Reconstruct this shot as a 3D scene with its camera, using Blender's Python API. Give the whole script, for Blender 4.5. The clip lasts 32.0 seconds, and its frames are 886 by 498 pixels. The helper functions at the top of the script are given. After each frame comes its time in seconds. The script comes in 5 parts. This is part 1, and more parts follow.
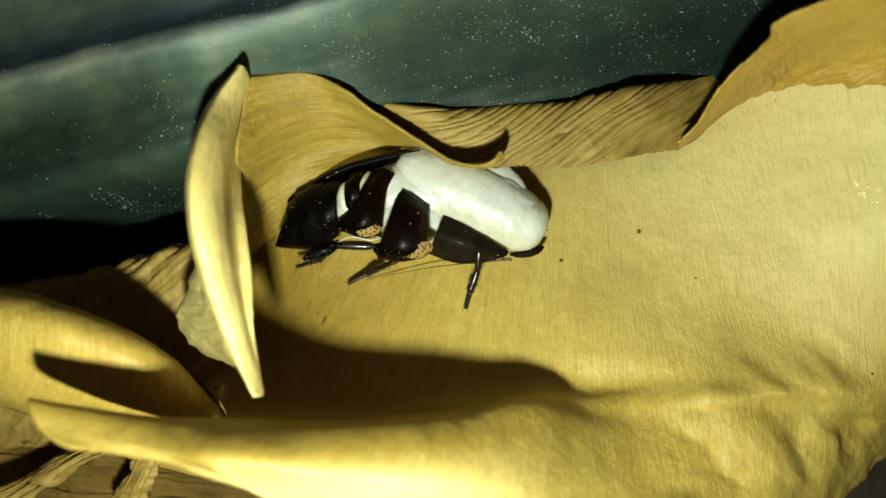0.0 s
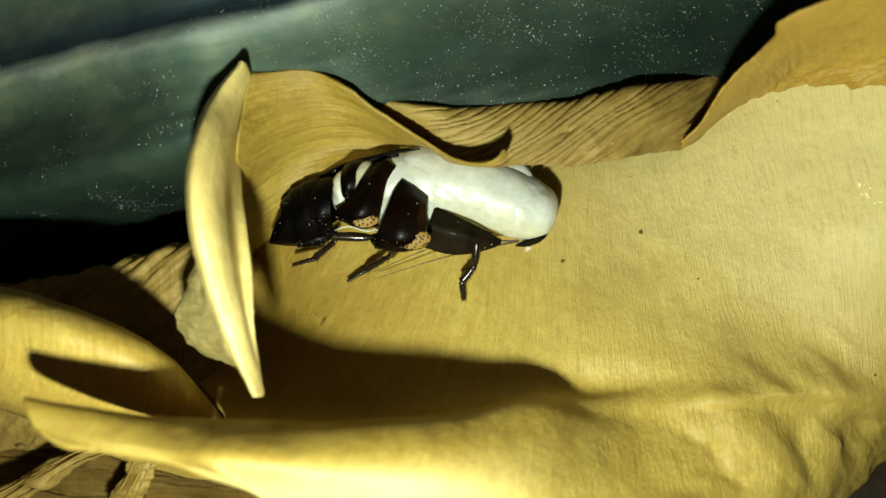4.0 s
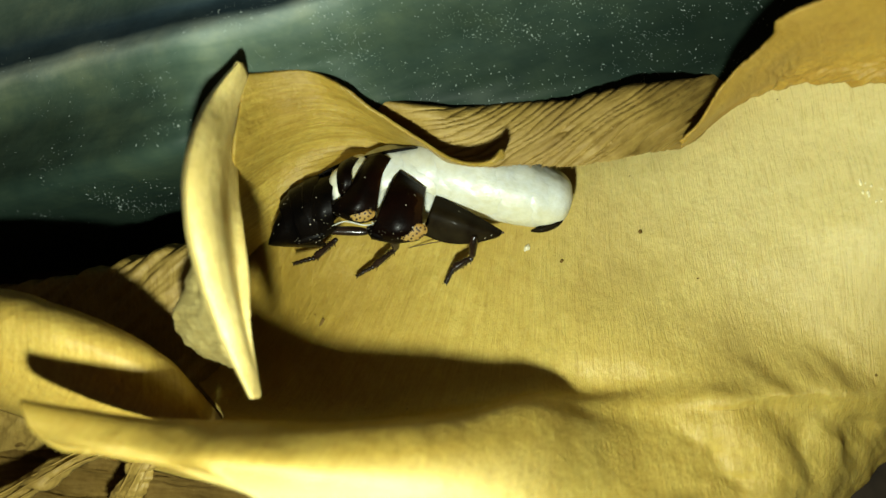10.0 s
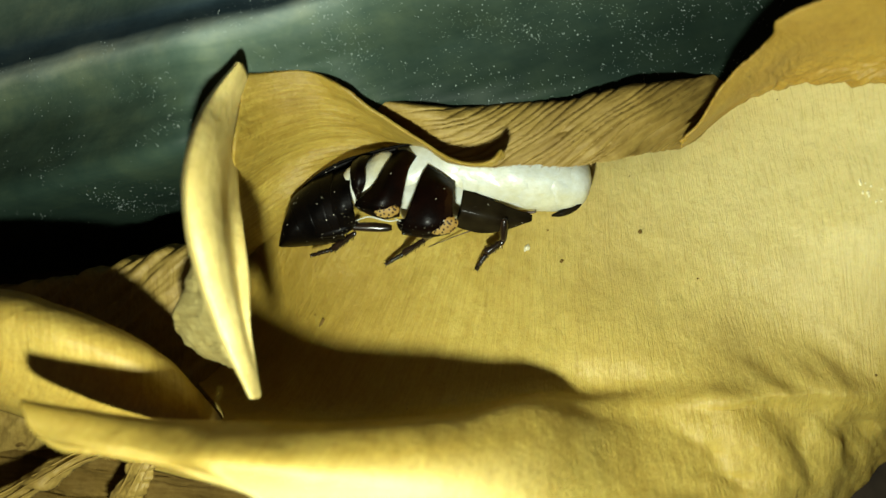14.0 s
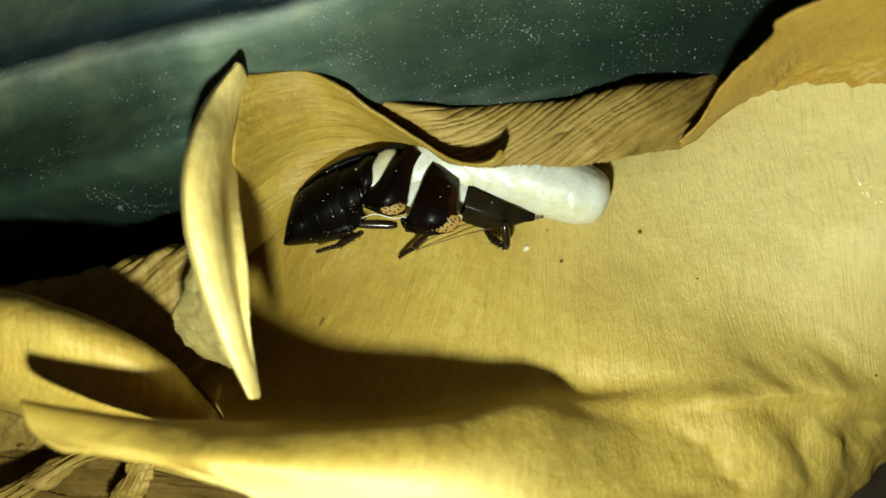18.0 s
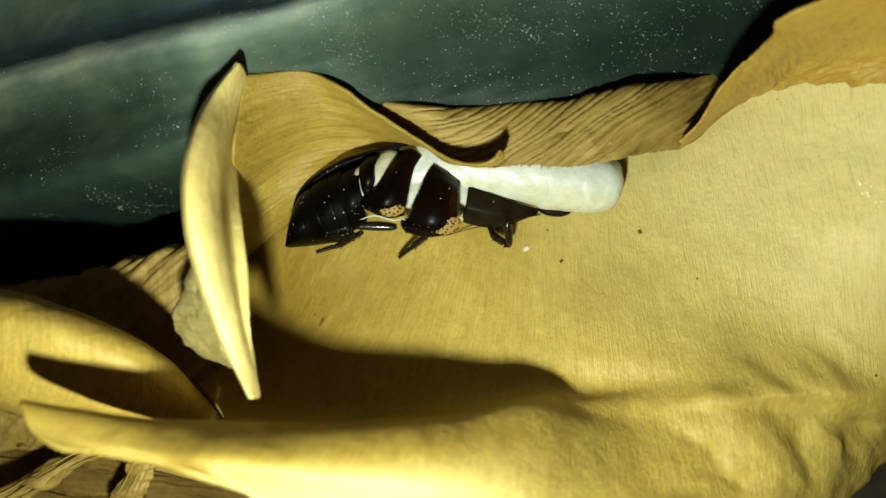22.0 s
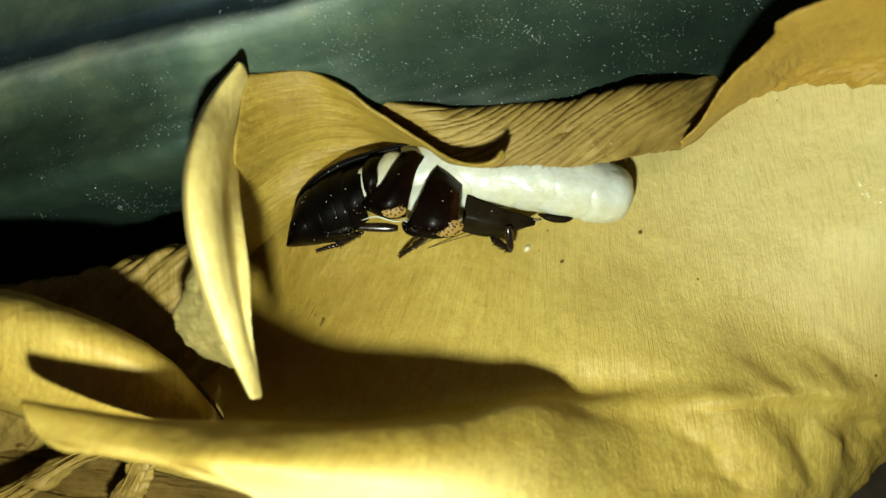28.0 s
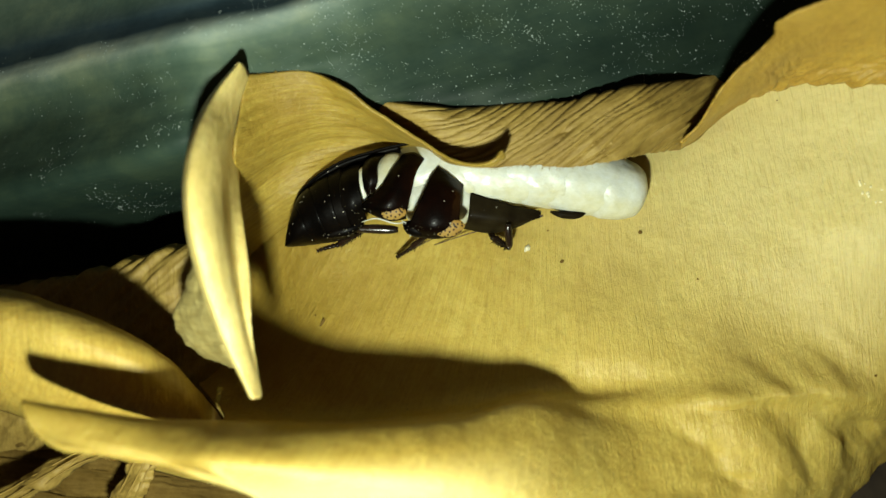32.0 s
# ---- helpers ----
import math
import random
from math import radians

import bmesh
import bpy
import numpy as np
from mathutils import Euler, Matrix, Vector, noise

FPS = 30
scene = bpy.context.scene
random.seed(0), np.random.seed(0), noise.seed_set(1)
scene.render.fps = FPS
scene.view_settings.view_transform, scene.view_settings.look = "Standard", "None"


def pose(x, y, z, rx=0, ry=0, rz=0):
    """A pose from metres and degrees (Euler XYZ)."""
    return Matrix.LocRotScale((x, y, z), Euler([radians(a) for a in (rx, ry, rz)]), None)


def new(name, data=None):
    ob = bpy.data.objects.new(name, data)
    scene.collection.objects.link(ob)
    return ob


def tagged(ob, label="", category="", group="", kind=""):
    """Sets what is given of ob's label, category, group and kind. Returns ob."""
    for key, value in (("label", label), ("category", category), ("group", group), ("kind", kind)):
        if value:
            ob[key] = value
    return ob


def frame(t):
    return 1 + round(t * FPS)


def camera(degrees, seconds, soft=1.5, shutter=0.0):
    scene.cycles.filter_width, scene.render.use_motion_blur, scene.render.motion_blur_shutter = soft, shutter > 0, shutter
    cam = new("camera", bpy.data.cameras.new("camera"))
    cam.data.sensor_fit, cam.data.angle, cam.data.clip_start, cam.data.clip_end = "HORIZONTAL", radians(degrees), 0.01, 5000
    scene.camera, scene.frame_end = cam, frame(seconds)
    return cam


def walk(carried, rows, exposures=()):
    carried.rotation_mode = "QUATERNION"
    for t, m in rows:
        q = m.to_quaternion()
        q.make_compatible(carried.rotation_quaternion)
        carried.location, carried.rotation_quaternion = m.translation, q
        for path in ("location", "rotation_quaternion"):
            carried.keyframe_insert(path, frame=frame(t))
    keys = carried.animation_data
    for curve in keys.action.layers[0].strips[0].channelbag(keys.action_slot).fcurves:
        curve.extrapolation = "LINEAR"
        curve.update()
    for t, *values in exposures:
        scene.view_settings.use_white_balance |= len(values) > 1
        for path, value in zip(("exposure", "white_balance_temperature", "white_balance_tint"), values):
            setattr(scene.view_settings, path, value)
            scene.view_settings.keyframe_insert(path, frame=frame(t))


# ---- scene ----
# A pale cockroach leaving its old dark skin in the hollow of a dry, curled sheath, by torchlight at night.
# The sheath frame is in millimetres: x along the sheath, y up its slope, w out of its hollow.
TILT = 30
FRAME = pose(0, 0, 0.075, TILT)
REACH = 115.0
MM = 0.001

cam = camera(62, 32.0, soft=1.5)
cam.data.dof.use_dof = True
cam.data.dof.focus_distance = 0.1125
cam.data.dof.aperture_fstop = 12.0
PATH = [
    (0, 0.04, 0.36, 1.18, -0.205, 0.088, -0.005),
    (0.5, -1.60, -0.70, 1.02, 0.291, -0.634, 0.228),
    (1, -1.53, -0.76, 0.86, 0.334, -0.623, 0.250),
    (1.5, -2.15, -1.02, 0.95, 0.423, -0.853, 0.312),
    (2, -2.80, -1.28, 0.44, 0.578, -1.120, 0.373),
    (2.5, -1.43, -0.74, 0.15, 0.334, -0.582, 0.177),
    (3, -1.46, -0.61, 0.21, 0.272, -0.589, 0.161),
    (3.5, -1.42, -0.62, 0.21, 0.278, -0.563, 0.166),
    (5.5, -1.77, -0.68, 0.25, 0.301, -0.697, 0.161),
    (8, -1.75, -0.65, 0.24, 0.286, -0.690, 0.158),
    (8.5, -1.65, -0.65, 0.17, 0.296, -0.660, 0.131),
    (9.5, -1.61, -0.65, 0.14, 0.293, -0.641, 0.122),
    (10, -0.46, -0.19, -0.10, 0.078, -0.195, 0.029),
    (17.5, -0.28, -0.07, -0.02, 0.036, -0.119, 0.010),
    (18, -0.05, -0.02, -0.01, 0.009, -0.021, 0.002),
    (22.5, 0.00, -0.00, 0.01, 0.004, -0.001, 0.001),
    (23, -2.19, -0.66, 0.40, 0.331, -0.929, 0.172),
    (23.5, -2.52, -0.67, 0.39, 0.338, -1.055, 0.227),
    (24, -2.87, -0.69, 0.22, 0.370, -1.213, 0.295),
    (24.5, -1.88, -0.57, 0.08, 0.301, -0.787, 0.177),
    (25, -0.64, -0.17, -0.05, 0.097, -0.270, 0.073),
    (32, -0.64, -0.11, 0.04, 0.073, -0.261, 0.052),
]
walk(cam, [(t, FRAME @ pose(x * MM, y * MM, (REACH + z) * MM, rx, ry, rz)) for t, x, y, z, rx, ry, rz in PATH],
     exposures=[(0, 0.0), (32, 0.0)])

# ---- light: a small torch held below the lens, and an added warm fill ----
# faint warm background added in place of torchlight bounced off the sheath
world = bpy.data.worlds.new("night")
scene.world = world
world.use_nodes = True
world.node_tree.nodes["Background"].inputs[0].default_value = (0.86, 0.64, 0.40, 1)
world.node_tree.nodes["Background"].inputs[1].default_value = 0.05

torch = bpy.data.lights.new("torch", "POINT")
torch.energy = 0.945
torch.color = (0.91, 1.0, 0.83)
torch.shadow_soft_size = 0.004
torch_ob = new("torch", torch)
torch_ob.matrix_world = FRAME @ pose(-0.011, -0.041, 0.104)


# ---- materials ----
def nodes_of(name, rough=0.5, spec=0.5):
    m = bpy.data.materials.new(name)
    m.use_nodes = True
    nt = m.node_tree
    b = nt.nodes["Principled BSDF"]
    b.inputs["Roughness"].default_value = rough
    b.inputs["Specular IOR Level"].default_value = spec
    return m, nt, b


def node(nt, kind, **inputs):
    n = nt.nodes.new(kind)
    for key, value in inputs.items():
        n.inputs[key.replace("_", " ")].default_value = value
    return n


def coords(nt, source, scale):
    tc = nt.nodes.new("ShaderNodeTexCoord")
    mp = nt.nodes.new("ShaderNodeMapping")
    mp.inputs["Scale"].default_value = scale
    nt.links.new(tc.outputs[source], mp.inputs["Vector"])
    return mp.outputs["Vector"]


def noise_of(nt, vector, scale=1.0, detail=4.0, rough=0.55):
    n = node(nt, "ShaderNodeTexNoise", Scale=scale, Detail=detail, Roughness=rough)
    nt.links.new(vector, n.inputs["Vector"])
    return n.outputs["Fac"]


def ramp(nt, fac, stops):
    r = nt.nodes.new("ShaderNodeValToRGB")
    els = r.color_ramp.elements
    while len(els) < len(stops):
        els.new(0.5)
    for e, (p, c) in zip(els, stops):
        e.position = p
        e.color = (*c, 1)
    nt.links.new(fac, r.inputs["Fac"])
    return r.outputs["Color"]


def mix(nt, a, b, fac, mode="MIX"):
    n = nt.nodes.new("ShaderNodeMix")
    n.data_type = "RGBA"
    n.blend_type = mode
    for sock, v in ((n.inputs[0], fac), (n.inputs[6], a), (n.inputs[7], b)):
        if isinstance(v, bpy.types.NodeSocket):
            nt.links.new(v, sock)
        elif isinstance(v, (int, float)):
            sock.default_value = v
        else:
            sock.default_value = (*v, 1)
    return n.outputs[2]


def bump(nt, b, height, strength, distance, before=None):
    n = node(nt, "ShaderNodeBump", Strength=strength, Distance=distance)
    nt.links.new(height, n.inputs["Height"])
    if before is not None:
        nt.links.new(before, n.inputs["Normal"])
    nt.links.new(n.outputs[0], b.inputs["Normal"])
    return n.outputs[0]


def dry_material(name, light, mid, dark, fibre=(9.0, 0.5), rough=0.44, relief=0.10, thin=0.12, pale_tone=None, streaks=1.0, lumps=0.75, through_light=0.0):
    """Dry plant tissue: fibres along the second UV axis, blotches and small dark specks. UVs are in millimetres."""
    m, nt, b = nodes_of(name, rough, 0.5)
    bend = node(nt, "ShaderNodeTexNoise", Scale=0.07, Detail=2.0)
    nt.links.new(coords(nt, "UV", (1, 1, 1)), bend.inputs["Vector"])
    add = nt.nodes.new("ShaderNodeVectorMath")
    add.operation = "MULTIPLY_ADD"
    add.inputs[1].default_value = (0.8, 0.8, 0)
    nt.links.new(bend.outputs["Color"], add.inputs[0])
    nt.links.new(coords(nt, "UV", (1, 1, 1)), add.inputs[2])
    stretch = nt.nodes.new("ShaderNodeVectorMath")
    stretch.operation = "MULTIPLY"
    stretch.inputs[1].default_value = (fibre[0], fibre[1], 1)
    nt.links.new(add.outputs[0], stretch.inputs[0])
    grain = noise_of(nt, stretch.outputs[0], 0.35, 5, 0.6)
    fine = noise_of(nt, stretch.outputs[0], 0.55, 4, 0.65)
    broad = nt.nodes.new("ShaderNodeVectorMath")
    broad.operation = "MULTIPLY"
    broad.inputs[1].default_value = (fibre[0] * 0.22, fibre[1] * 0.9, 1)
    nt.links.new(add.outputs[0], broad.inputs[0])
    strand = noise_of(nt, broad.outputs[0], 1.0, 6, 0.68)
    blotch = noise_of(nt, coords(nt, "Object", (90, 60, 90)), 1.0, 5, 0.6)
    wide = noise_of(nt, coords(nt, "Object", (22, 18, 22)), 1.0, 3, 0.5)
    col = ramp(nt, blotch, [(0.3, dark), (0.5, mid), (0.72, light)])
    col = mix(nt, col, ramp(nt, wide, [(0.35, mid), (0.65, light)]), 0.45)
    col = mix(nt, col, ramp(nt, grain, [(0.35, (0.80, 0.75, 0.62)), (0.6, (1.02, 1.02, 1.02))]), 0.65 * streaks, "MULTIPLY")
    col = mix(nt, col, ramp(nt, fine, [(0.35, (0.76, 0.70, 0.56)), (0.6, (1.08, 1.08, 1.08))]), 0.7 * streaks, "MULTIPLY")
    streak = node(nt, "ShaderNodeVectorMath")
    streak.operation = "MULTIPLY"
    streak.inputs[1].default_value = (0.55, 0.05, 1)
    nt.links.new(add.outputs[0], streak.inputs[0])
    col = mix(nt, col, ramp(nt, noise_of(nt, streak.outputs[0], 1.0, 4, 0.6), [(0.3, (0.84, 0.80, 0.70)), (0.65, (1.08, 1.08, 1.1))]), 0.8 * streaks, "MULTIPLY")
    col = mix(nt, col, ramp(nt, strand, [(0.36, (0.74, 0.68, 0.55)), (0.5, (1, 1, 1)), (0.64, (1.1, 1.12, 1.15))]), 0.3 * streaks, "MULTIPLY")
    speckle = noise_of(nt, coords(nt, "Object", (1500, 1400, 1500)), 1.0, 5, 0.7)
    col = mix(nt, col, ramp(nt, speckle, [(0.36, (0.80, 0.75, 0.64)), (0.5, (1, 1, 1)), (0.66, (1.1, 1.1, 1.1))]), 0.55, "MULTIPLY")
    mottle = noise_of(nt, coords(nt, "Object", (800, 500, 800)), 1.0, 4, 0.65)
    col = mix(nt, col, ramp(nt, mottle, [(0.35, (0.82, 0.77, 0.65)), (0.62, (1.03, 1.03, 1.03))]), 0.3, "MULTIPLY")
    if pale_tone:
        # the colour grows paler along x and up the slope
        sep = nt.nodes.new("ShaderNodeSeparateXYZ")
        tc = nt.nodes.new("ShaderNodeTexCoord")
        nt.links.new(tc.outputs["Object"], sep.inputs[0])
        span = node(nt, "ShaderNodeMapRange")
        span.inputs["From Min"].default_value = 0.005
        span.inputs["From Max"].default_value = 0.044
        span.inputs["To Max"].default_value = 0.72
        nt.links.new(sep.outputs["X"], span.inputs["Value"])
        rise = node(nt, "ShaderNodeMapRange")
        rise.inputs["From Min"].default_value = -0.022
        rise.inputs["From Max"].default_value = 0.012
        nt.links.new(sep.outputs["Y"], rise.inputs["Value"])
        both = nt.nodes.new("ShaderNodeMath")
        both.operation = "MULTIPLY"
        nt.links.new(span.outputs[0], both.inputs[0])
        nt.links.new(rise.outputs[0], both.inputs[1])
        # darker ochre near the curl: partly its own tone, partly painted shade
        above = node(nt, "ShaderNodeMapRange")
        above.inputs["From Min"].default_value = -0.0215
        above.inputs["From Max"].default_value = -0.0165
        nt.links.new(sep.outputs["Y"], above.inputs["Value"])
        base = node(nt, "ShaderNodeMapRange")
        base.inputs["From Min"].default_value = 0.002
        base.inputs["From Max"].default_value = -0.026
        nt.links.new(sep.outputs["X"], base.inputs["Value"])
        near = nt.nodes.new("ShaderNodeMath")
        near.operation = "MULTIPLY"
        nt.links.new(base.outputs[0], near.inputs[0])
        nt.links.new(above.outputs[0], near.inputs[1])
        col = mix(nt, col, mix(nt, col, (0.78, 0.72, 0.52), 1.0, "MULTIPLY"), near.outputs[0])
        # torch glare on the rolled lower margin, painted in as a paler colour
        outer = node(nt, "ShaderNodeMapRange")
        outer.inputs["From Min"].default_value = -0.0232
        outer.inputs["From Max"].default_value = -0.0275
        outer.inputs["To Max"].default_value = 0.62
        nt.links.new(sep.outputs["Y"], outer.inputs["Value"])
        end = node(nt, "ShaderNodeMapRange")
        end.inputs["From Min"].default_value = 0.016
        end.inputs["From Max"].default_value = -0.004
        nt.links.new(sep.outputs["X"], end.inputs["Value"])
        pale = nt.nodes.new("ShaderNodeMath")
        pale.operation = "MULTIPLY"
        nt.links.new(outer.outputs[0], pale.inputs[0])
        nt.links.new(end.outputs[0], pale.inputs[1])
        col = mix(nt, col, (0.76, 0.65, 0.28), pale.outputs[0])
        col = mix(nt, col, mix(nt, pale_tone, ramp(nt, fine, [(0.34, (0.70, 0.66, 0.56)), (0.47, (1, 1, 1))]), 0.8, "MULTIPLY"), both.outputs[0])
    v = nt.nodes.new("ShaderNodeTexVoronoi")
    v.inputs["Scale"].default_value = 1.0
    nt.links.new(coords(nt, "Object", (170, 170, 170)), v.inputs["Vector"])
    col = mix(nt, (0.09, 0.05, 0.02), col, ramp(nt, v.outputs["Distance"], [(0.018, (0, 0, 0)), (0.032, (1, 1, 1))]))
    nt.links.new(col, b.inputs["Base Color"])
    nt.links.new(ramp(nt, blotch, [(0.3, (rough + 0.12,) * 3), (0.7, (rough - 0.06,) * 3)]), b.inputs["Roughness"])
    first = bump(nt, b, grain, 0.5, relief * MM * 1.6)
    second = bump(nt, b, fine, 0.6, relief * MM * 1.3, first)
    second = bump(nt, b, strand, 0.22, relief * MM * 2.2, second)
    lump = noise_of(nt, coords(nt, "Object", (330, 240, 330)), 1.0, 7, 0.62)
    second = bump(nt, b, lump, lumps, 0.55 * MM, second)
    pores = noise_of(nt, coords(nt, "Object", (1500, 1350, 1500)), 1.0, 5, 0.7)
    bump(nt, b, pores, 0.6, 0.11 * MM, second)
    if thin:
        b.inputs["Subsurface Weight"].default_value = thin
        b.inputs["Subsurface Radius"].default_value = (1.0, 0.6, 0.2)
        b.inputs["Subsurface Scale"].default_value = 0.6 * MM
    if through_light:
        # the dry tissue lets a little amber light through
        tr = nt.nodes.new("ShaderNodeBsdfTranslucent")
        tr.inputs["Color"].default_value = (0.85, 0.50, 0.10, 1)
        both_ways = nt.nodes.new("ShaderNodeMixShader")
        both_ways.inputs[0].default_value = through_light
        nt.links.new(b.outputs[0], both_ways.inputs[1])
        nt.links.new(tr.outputs[0], both_ways.inputs[2])
        nt.links.new(both_ways.outputs[0], nt.nodes["Material Output"].inputs["Surface"])
    return m


def plain_material(name, a, c, scale, rough, spec=0.5, relief=0.05, bump_scale=900):
    m, nt, b = nodes_of(name, rough, spec)
    n = noise_of(nt, coords(nt, "Object", (scale,) * 3), 1.0, 5, 0.6)
    nt.links.new(ramp(nt, n, [(0.32, a), (0.7, c)]), b.inputs["Base Color"])
    h = noise_of(nt, coords(nt, "Object", (bump_scale,) * 3), 1.0, 3, 0.6)
    bump(nt, b, h, 0.5, relief * MM)
    return m


TAN = dry_material("dry_sheath_inside", (0.535, 0.42, 0.105), (0.465, 0.335, 0.064), (0.375, 0.25, 0.039), fibre=(10, 0.28), pale_tone=(0.74, 0.655, 0.30), streaks=0.65, lumps=0.7, through_light=0.13)
CURL = dry_material("dry_sheath_curl", (0.45, 0.345, 0.075), (0.385, 0.275, 0.047), (0.30, 0.20, 0.028), fibre=(7, 0.22), streaks=1.1, relief=0.16, through_light=0.10)
AMBER = dry_material("dry_sheath_rolled", (0.56, 0.43, 0.11), (0.475, 0.335, 0.066), (0.38, 0.25, 0.04), fibre=(7, 0.4), streaks=0.7)
RIM = dry_material("dry_sheath_rim", (0.45, 0.305, 0.055), (0.39, 0.245, 0.034), (0.31, 0.18, 0.022), fibre=(4, 0.6), streaks=0.35)
OUTER = dry_material("dry_sheath_outside", (0.36, 0.26, 0.065), (0.27, 0.185, 0.039), (0.19, 0.12, 0.022), fibre=(3, 0.35), rough=0.6, relief=0.2, thin=0, lumps=0.35, streaks=0.8)
STRAW = dry_material("dry_sheath_straw", (0.80, 0.69, 0.31), (0.74, 0.60, 0.22), (0.62, 0.47, 0.14), fibre=(5, 0.2), rough=0.34, streaks=0.45)
PALE = dry_material("dry_sheath_pale", (0.46, 0.40, 0.17), (0.39, 0.33, 0.125), (0.30, 0.24, 0.08), fibre=(3, 0.5), rough=0.55, relief=0.2, thin=0)
LITTER = dry_material("brown_litter", (0.22, 0.145, 0.036), (0.135, 0.085, 0.02), (0.06, 0.037, 0.009), fibre=(4, 0.3), rough=0.7, relief=0.3, thin=0)
LITTER.node_tree.nodes["Principled BSDF"].inputs["Specular IOR Level"].default_value = 0.12
SOIL = plain_material("dark_soil", (0.02, 0.014, 0.009), (0.06, 0.042, 0.026), 60, 0.9, 0.3, 1.5, 150)


def green_material(light_bands):
    """Waxy green skin with lengthwise bands of painted light and shade, given as (part of the breadth, colour)."""
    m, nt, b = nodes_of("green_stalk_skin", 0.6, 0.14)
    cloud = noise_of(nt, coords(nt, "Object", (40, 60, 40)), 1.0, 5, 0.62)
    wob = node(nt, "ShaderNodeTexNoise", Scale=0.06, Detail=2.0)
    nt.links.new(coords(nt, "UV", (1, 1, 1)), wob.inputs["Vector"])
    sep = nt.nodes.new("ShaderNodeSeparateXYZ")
    nt.links.new(coords(nt, "UV", (1, 1 / light_bands[0], 1)), sep.inputs[0])
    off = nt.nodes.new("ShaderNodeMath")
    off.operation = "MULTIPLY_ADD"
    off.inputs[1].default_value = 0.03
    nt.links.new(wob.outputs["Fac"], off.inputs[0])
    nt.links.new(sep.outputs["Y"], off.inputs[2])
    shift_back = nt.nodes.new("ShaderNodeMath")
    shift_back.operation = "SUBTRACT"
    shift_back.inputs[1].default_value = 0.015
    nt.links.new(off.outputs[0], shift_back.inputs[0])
    col = ramp(nt, shift_back.outputs[0], light_bands[1])
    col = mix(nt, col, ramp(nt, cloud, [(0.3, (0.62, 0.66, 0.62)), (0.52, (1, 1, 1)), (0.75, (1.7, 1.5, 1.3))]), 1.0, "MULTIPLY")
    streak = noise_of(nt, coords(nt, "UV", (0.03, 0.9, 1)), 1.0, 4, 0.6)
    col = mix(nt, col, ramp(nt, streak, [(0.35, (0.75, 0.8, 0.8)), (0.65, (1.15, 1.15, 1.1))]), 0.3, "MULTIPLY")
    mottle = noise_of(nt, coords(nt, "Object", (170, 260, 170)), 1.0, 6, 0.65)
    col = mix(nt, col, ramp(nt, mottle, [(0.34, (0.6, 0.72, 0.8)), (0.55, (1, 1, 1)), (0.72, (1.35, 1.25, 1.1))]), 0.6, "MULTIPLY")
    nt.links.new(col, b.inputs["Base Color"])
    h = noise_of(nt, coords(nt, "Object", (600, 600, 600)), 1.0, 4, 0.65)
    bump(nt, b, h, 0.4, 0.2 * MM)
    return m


DUST = plain_material("pale_dust", (0.26, 0.32, 0.30), (0.50, 0.57, 0.53), 900, 0.3, 0.6)


def shell_material(name, a, c, rough=0.22, specks=True, spec=0.09):
    m, nt, b = nodes_of(name, rough, spec)
    n = noise_of(nt, coords(nt, "Object", (230, 230, 230)), 1.0, 4, 0.6)
    col = ramp(nt, n, [(0.35, a), (0.68, c)])
    # pale specks, in part tiny glints painted into the colour
    if specks:
        v = nt.nodes.new("ShaderNodeTexVoronoi")
        v.inputs["Scale"].default_value = 1.0
        nt.links.new(coords(nt, "Object", (1300, 1300, 1300)), v.inputs["Vector"])
        pick = nt.nodes.new("ShaderNodeMath")
        pick.operation = "GREATER_THAN"
        pick.inputs[1].default_value = 0.76
        nt.links.new(v.outputs["Color"], pick.inputs[0])
        dot = ramp(nt, v.outputs["Distance"], [(0.09, (1, 1, 1)), (0.15, (0, 0, 0))])
        dot = mix(nt, (0, 0, 0), dot, pick.outputs[0])
        col = mix(nt, col, (0.36, 0.33, 0.26), dot)
        v2 = nt.nodes.new("ShaderNodeTexVoronoi")
        v2.inputs["Scale"].default_value = 1.0
        nt.links.new(coords(nt, "Object", (2600, 2600, 2600)), v2.inputs["Vector"])
        dot2 = ramp(nt, v2.outputs["Distance"], [(0.06, (1, 1, 1)), (0.13, (0, 0, 0))])
        pick2 = nt.nodes.new("ShaderNodeMath")
        pick2.operation = "GREATER_THAN"
        pick2.inputs[1].default_value = 0.88
        nt.links.new(v2.outputs["Color"], pick2.inputs[0])
        col = mix(nt, col, (0.13, 0.115, 0.085), mix(nt, (0, 0, 0), dot2, pick2.outputs[0]))
    nt.links.new(col, b.inputs["Base Color"])
    fine = noise_of(nt, coords(nt, "Object", (1500, 1500, 1500)), 1.0, 3, 0.6)
    bump(nt, b, fine, 0.7, 0.06 * MM)
    b.inputs["Coat Weight"].default_value = 0.015
    b.inputs["Coat Roughness"].default_value = 0.15
    return m


SHELL = shell_material("old_skin_black", (0.0008, 0.0006, 0.0005), (0.003, 0.002, 0.0014), 0.42, True, 0.04)
SHELL_GREY = shell_material("old_skin_thin", (0.005, 0.003, 0.0012), (0.014, 0.0105, 0.0045), 0.55, True, 0.03)


